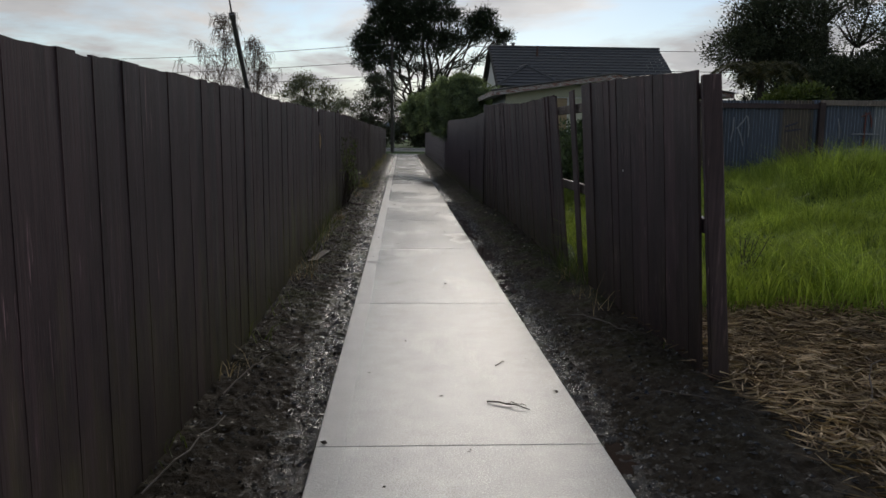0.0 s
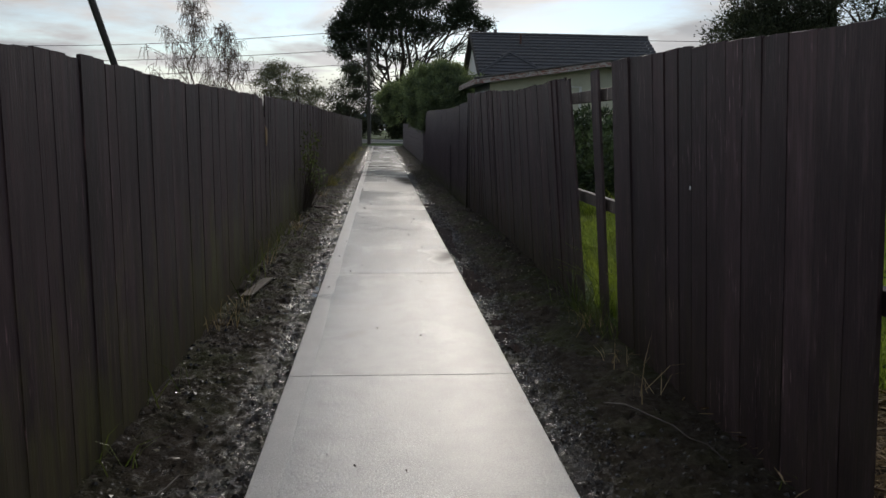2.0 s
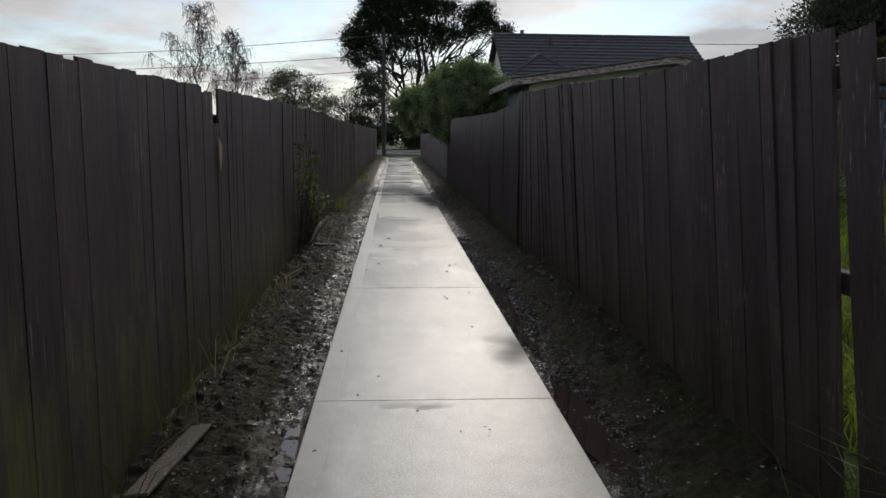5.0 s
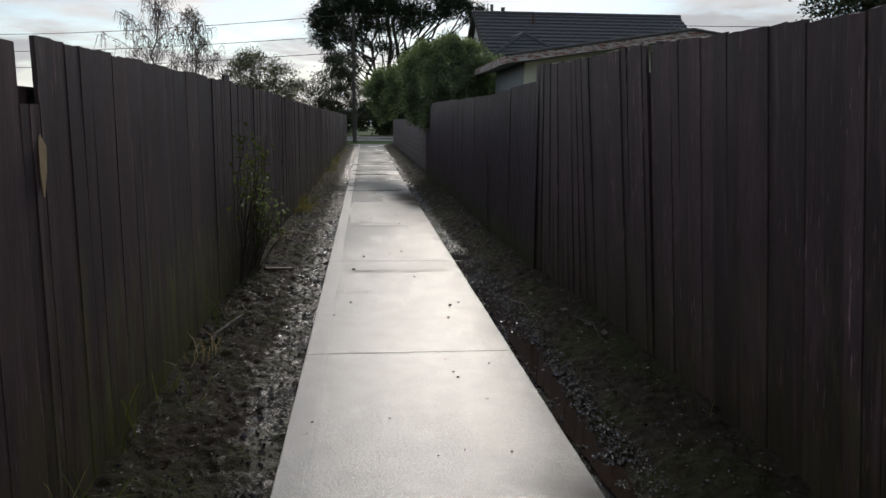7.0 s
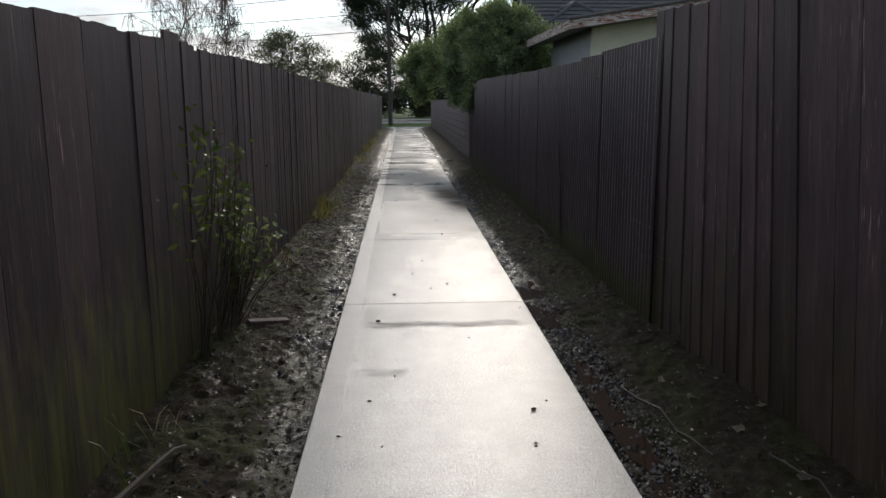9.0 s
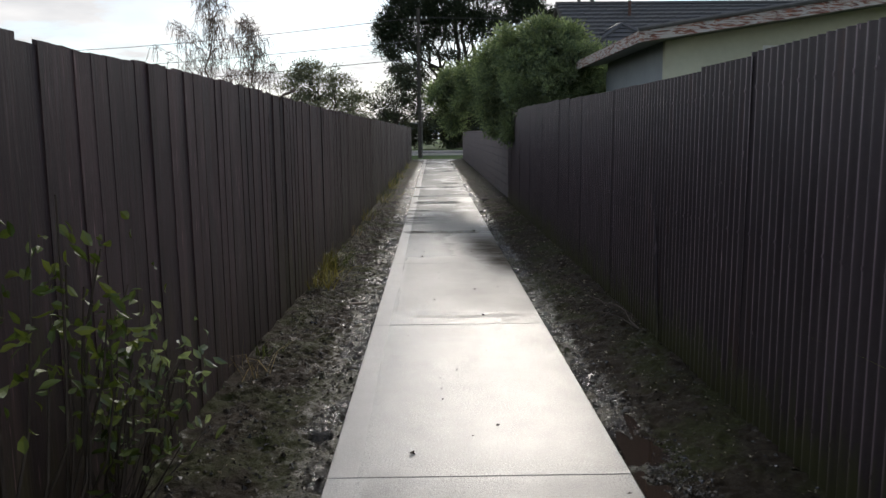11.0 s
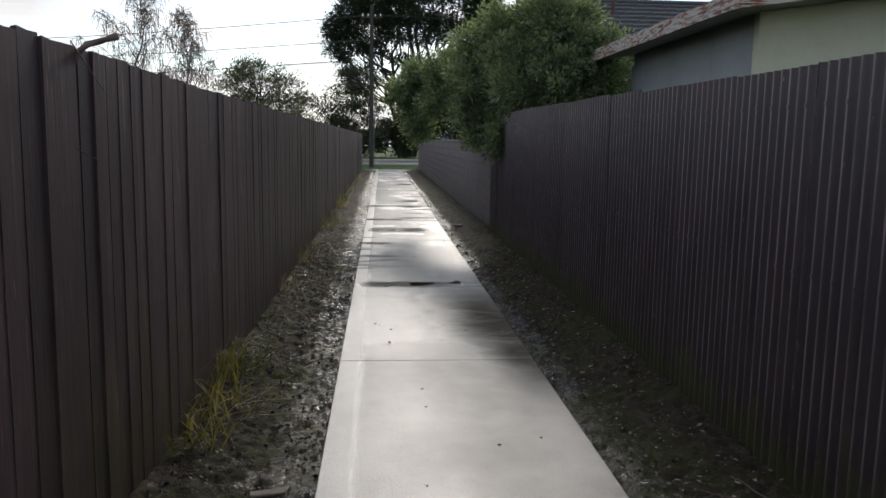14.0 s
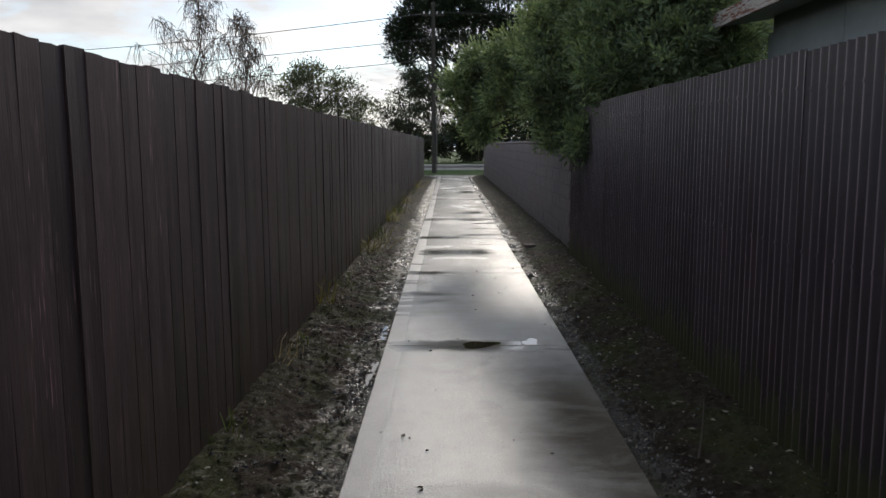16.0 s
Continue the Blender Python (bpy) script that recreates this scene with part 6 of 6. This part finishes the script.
M_GRAVEL = mat_gravel()
clods("mud_clods", 6000, 301, -1.42, -0.71, 0.012, "wet dark crumbs of trodden mud", M_CLOD)
clods("mud_clods", 3500, 302, 0.71, 1.5, 0.009, "wet dark crumbs of trodden mud", M_CLOD)
clods("mud_clods", 3500, 303, -0.9, -0.71, 0.009, "fine wet gravel along the path's edge", M_GRAVEL)
clods("mud_clods", 7500, 304, 0.71, 0.98, 0.009, "fine wet gravel along the path's edge", M_GRAVEL)
clods("mud_clods", 3000, 306, 0.72, 0.97, 0.012, "wet gravel standing out of the gutter water", M_GRAVEL, 10.2, 14.8, 0.012)
clods("mud_clods", 13000, 307, 0.78, 1.04, 0.007, "wet gravel washed out along the gutter", M_GRAVEL, 4.0, 16.0)
clods("mud_clods", 2500, 305, 0.8, 3.2, 0.014, "wet crumbs of mud on the open ground", M_CLOD, 0.8, 4.2)

# leaf litter lying on the mud and on the path
M_LITTER = mat_leaf("pale_dead_leaf", (0.10, 0.08, 0.055), (0.42, 0.37, 0.29), 0.5, 0.4, 0.1)
M_LITTERD = mat_leaf("dark_dead_leaf", (0.016, 0.012, 0.009), (0.07, 0.05, 0.034), 0.4, 0.4, 0.05)
r = np.random.default_rng(311)


def litter(name, n, xs, ys, length, material, label, z=None):
    x, y = r.uniform(*xs, n), r.uniform(*ys, n)
    a = r.uniform(0, 6.28, n)
    zz = ground_z(x, y) + 0.012 if z is None else np.full(n, z)
    D = np.stack([np.cos(a), np.sin(a), r.normal(0, 0.12, n)], 1)
    ob = leaf_mesh(name, np.stack([x, y, zz], 1), D, length, length * 0.45, material, None, "", r, 0.25)
    return tagged(ob, label, "leaf litter", kind="stuff")


litter("leaf_litter", 900, (-1.4, -0.75), (0, 40), 0.028, M_LITTER, "pale scraps of dead leaf on the mud")
litter("leaf_litter", 900, (0.75, 1.45), (6, 40), 0.028, M_LITTER, "pale scraps of dead leaf on the mud")
litter("leaf_litter", 130, (0.95, 1.45), (18, 34), 0.040, M_LITTER, "pale fallen leaves below the bush")
litter("leaf_litter", 1600, (-1.42, -0.75), (0, 40), 0.015, M_LITTER, "tiny pale scraps of dead leaf on the mud")
litter("leaf_litter", 1600, (0.75, 1.46), (8, 40), 0.015, M_LITTER, "tiny pale scraps of dead leaf on the mud")
litter("leaf_litter", 700, (-1.42, -0.75), (0, 40), 0.035, M_LITTERD, "dark sodden leaves on the mud")
litter("leaf_litter", 700, (0.75, 1.46), (0, 40), 0.035, M_LITTERD, "dark sodden leaves on the mud")
litter("path_litter", 150, (-0.66, 0.66), (1, 40), 0.026, M_LITTERD, "small dark leaves stuck to the wet concrete", 0.006)


def flake(at, length, seed, material, label, name="fallen_leaf", wide=0.6):
    q = np.random.default_rng(seed)
    ob = leaf_mesh(name, np.zeros((3, 3)) + q.normal(0, 0.006, (3, 3)) * [1, 1, 0.4], np.array([(1, q.normal(), 0.1), (q.normal(), 1, 0.2), (-1, 0.4, 0.1)]), length, length * wide, material, None, "", q, 0.3)
    ob.location = at
    return tagged(ob, label, "leaf", "fallen leaves")


for i, (x, y) in enumerate(((-0.31, 15.77), (0.42, 13.31), (0.22, 18.69), (-0.42, 14.98), (-0.46, 22.51), (-0.34, 21.87), (0.62, 2.75), (-0.66, 2.0), (0.36, 12.9))):
    flake((x, y, 0.008), 0.032, 400 + i, M_LITTERD, "dark curled leaf on the wet concrete")
for i, (x, y) in enumerate(((1.50, 13.11), (1.17, 13.62), (1.30, 12.9), (1.34, 12.4), (1.38, 12.1), (1.22, 13.3), (-1.05, 13.2), (-1.18, 12.9), (1.35, 14.0))):
    flake((x, y, float(ground_z(x, y)) + 0.018), 0.05, 420 + i, M_LITTER, "pale scrap of leaf on the mud", wide=0.8)


def twig(points, radius, label, material=M_STICK, name="stick"):
    q = random.Random(int(abs(points[0][0] * 97 + points[0][1] * 31)))
    P = []
    for (xa, ya, za), (xb, yb, zb) in zip(points, points[1:]):
        for f in (0.0, 0.33, 0.66):      # crooked between the given knots
            j = 0.012 if f else 0.0
            P.append((xa + (xb - xa) * f + q.uniform(-j, j), ya + (yb - ya) * f + q.uniform(-j, j), za + (zb - za) * f + q.uniform(0, j)))
    P.append(points[-1])
    P = [(x, y, float(ground_z(x, y)) + z if abs(x) > 0.7 else z) for x, y, z in P]
    V, F = tube_data(P, [radius * (1 - 0.5 * i / (len(P) - 1)) for i in range(len(P))], 5)
    return tagged(solid(name, V, F, material), label, "stick", "fallen sticks")


twig([(0.20, 2.58, 0.006), (0.30, 2.52, 0.012), (0.42, 2.44, 0.008)], 0.006, "thin dark twig lying on the concrete")
twig([(0.30, 2.53, 0.012), (0.36, 2.52, 0.012), (0.41, 2.50, 0.006)], 0.003, "thin dark twig lying on the concrete")
twig([(0.33, 3.28, 0.005), (0.40, 3.36, 0.006)], 0.004, "thin dark twig lying on the concrete")
for i, pts in enumerate((
        [(1.36, 17.9, 0.03), (1.30, 18.4, 0.07), (1.16, 18.9, 0.06), (1.02, 19.2, 0.02)], [(1.37, 17.95, 0.02), (1.22, 18.25, 0.05), (1.10, 18.8, 0.03)],
        [(1.18, 18.9, 0.06), (1.0, 18.75, 0.03), (0.92, 18.6, 0.01)], [(1.30, 18.4, 0.06), (1.12, 18.45, 0.05), (0.98, 18.35, 0.01)], [(1.22, 18.3, 0.05), (1.08, 18.2, 0.03), (1.0, 18.05, 0.01)], [(1.25, 18.6, 0.06), (1.24, 18.95, 0.05), (1.2, 19.25, 0.02)], [(1.12, 18.85, 0.05), (1.05, 19.05, 0.06), (0.9, 19.1, 0.01)], [(1.30, 12.6, 0.02), (1.36, 12.3, 0.05), (1.32, 12.0, 0.03), (1.36, 11.8, 0.02)],
        [(-1.36, 12.2, 0.02), (-1.28, 12.6, 0.06), (-1.22, 12.9, 0.03)], [(-1.34, 1.4, 0.02), (-1.25, 1.8, 0.06), (-1.2, 2.3, 0.03)], [(-1.28, 2.6, 0.02), (-1.2, 3.1, 0.05), (-1.16, 3.5, 0.02)],
        [(-1.25, 3.4, 0.03), (-1.05, 3.6, 0.03), (-0.98, 3.9, 0.01)], [(0.95, 13.6, 0.02), (1.05, 13.0, 0.02), (1.1, 12.7, 0.02)], [(1.0, 22.2, 0.02), (1.25, 22.9, 0.03)],
        [(-0.95, 21.4, 0.02), (-0.76, 21.5, 0.02)], [(-1.15, 17.9, 0.02), (-1.0, 18.1, 0.03), (-0.98, 18.4, 0.01)], [(1.1, 4.6, 0.02), (1.3, 4.1, 0.04), (1.4, 3.7, 0.03)],
        [(1.2, 2.6, 0.02), (1.5, 2.2, 0.03), (1.75, 2.1, 0.02)], [(2.2, 2.2, 0.03), (2.5, 2.7, 0.12), (2.9, 2.9, 0.2)], [(1.0, 27.5, 0.02), (1.3, 26.2, 0.03)])):
    twig(pts, 0.0055 if i != 8 else 0.018, "bare fallen twig on the mud", M_TWIG if i in (0, 1, 3, 4, 5, 6, 8, 10, 18) else M_STICK)


for pts in ([(-1.455, 18.72, 1.88), (-1.435, 18.82, 1.80), (-1.43, 18.95, 1.73), (-1.425, 19.06, 1.70)], [(-1.45, 18.72, 1.52), (-1.43, 18.8, 1.49), (-1.42, 18.88, 1.475)]):
    V, F = tube_data(pts, [0.0025, 0.0022, 0.002, 0.0015][:len(pts)], 5)
    tagged(solid("vine_stem", V, F, M_STICK), "thin dark vine stem hanging on the fence", "vine")


V, F = tube_data([(-1.55, 18.86, 1.70), (-1.49, 18.865, 1.85), (-1.455, 18.87, 1.885), (-1.42, 18.90, 1.90), (-1.375, 18.945, 1.925)], [0.016, 0.015, 0.012, 0.011, 0.016], 8)
tagged(solid("branch_stub", V, F, M_TWIG, smooth=True), "bare sawn branch stub poking over the fence", "branch")


def plank(at, size, turn, label, material, tilt=0.0):
    bm = box(bmesh.new(), (-size[0] / 2, -size[1] / 2, 0), (size[0] / 2, size[1] / 2, size[2]), 0.004)
    ob = part("plank", bm, material)
    z = float(ground_z(at[0], at[1])) + 0.005
    ob.matrix_world = pose(at[0], at[1], z, 0, tilt, turn)
    return tagged(ob, label, "plank")


plank((-1.27, 7.75, 0), (0.11, 0.8, 0.02), -6, "pale wet offcut of board lying by the fence", M_RAW, -8)
plank((-1.20, 15.0, 0), (0.28, 0.09, 0.025), 20, "dark broken board end on the mud", M_PALE_R, 4)
plank((-0.92, 19.35, 0), (0.16, 0.05, 0.015), 12, "small pale wood chip beside the path", M_RAW)
plank((1.0, 30.2, 0), (0.16, 0.12, 0.04), 10, "pale broken block on the mud", M_BLOCK)


def puddle(x, y, wide, long, level, seed, label, name="puddle", material=M_WATER):
    """A flat water surface with a wavering shore; the mud stands through it."""
    q = random.Random(seed)
    k = 28
    ph = [q.uniform(0, 6.28) for _ in range(3)]
    V = []
    for i in range(k):
        w = 2 * math.pi * i / k
        m = 1 + 0.22 * math.sin(2 * w + ph[0]) + 0.16 * math.sin(3 * w + ph[1]) + 0.10 * math.sin(5 * w + ph[2])
        V.append((x + math.cos(w) * wide * m, y + math.sin(w) * long * m, level))
    return tagged(solid(name, V, [tuple(range(k))], material), label, "puddle", "puddles", "structure")


for i, (x, y, w, l) in enumerate(((0.83, 11.7, 0.10, 1.0), (0.83, 13.3, 0.08, 0.8), (0.80, 10.3, 0.07, 0.6), (0.80, 2.0, 0.07, 0.35), (0.83, 8.2, 0.12, 0.8), (0.84, 15.5, 0.10, 0.9),
                                  (-0.76, 24.3, 0.04, 0.7), (-0.76, 8.0, 0.04, 0.5), (0.82, 6.2, 0.08, 0.6))):
    puddle(x, y, w, l, (-0.034 if x > 0 else -0.037) + 0.004 * (i % 3), 500 + i, "shallow brown puddle beside the path")
puddle(0.02, 24.42, 0.15, 0.09, 0.003, 530, "small dark puddle with silt on the concrete")
puddle(0.42, 24.5, 0.07, 0.09, 0.003, 531, "small puddle on the concrete")
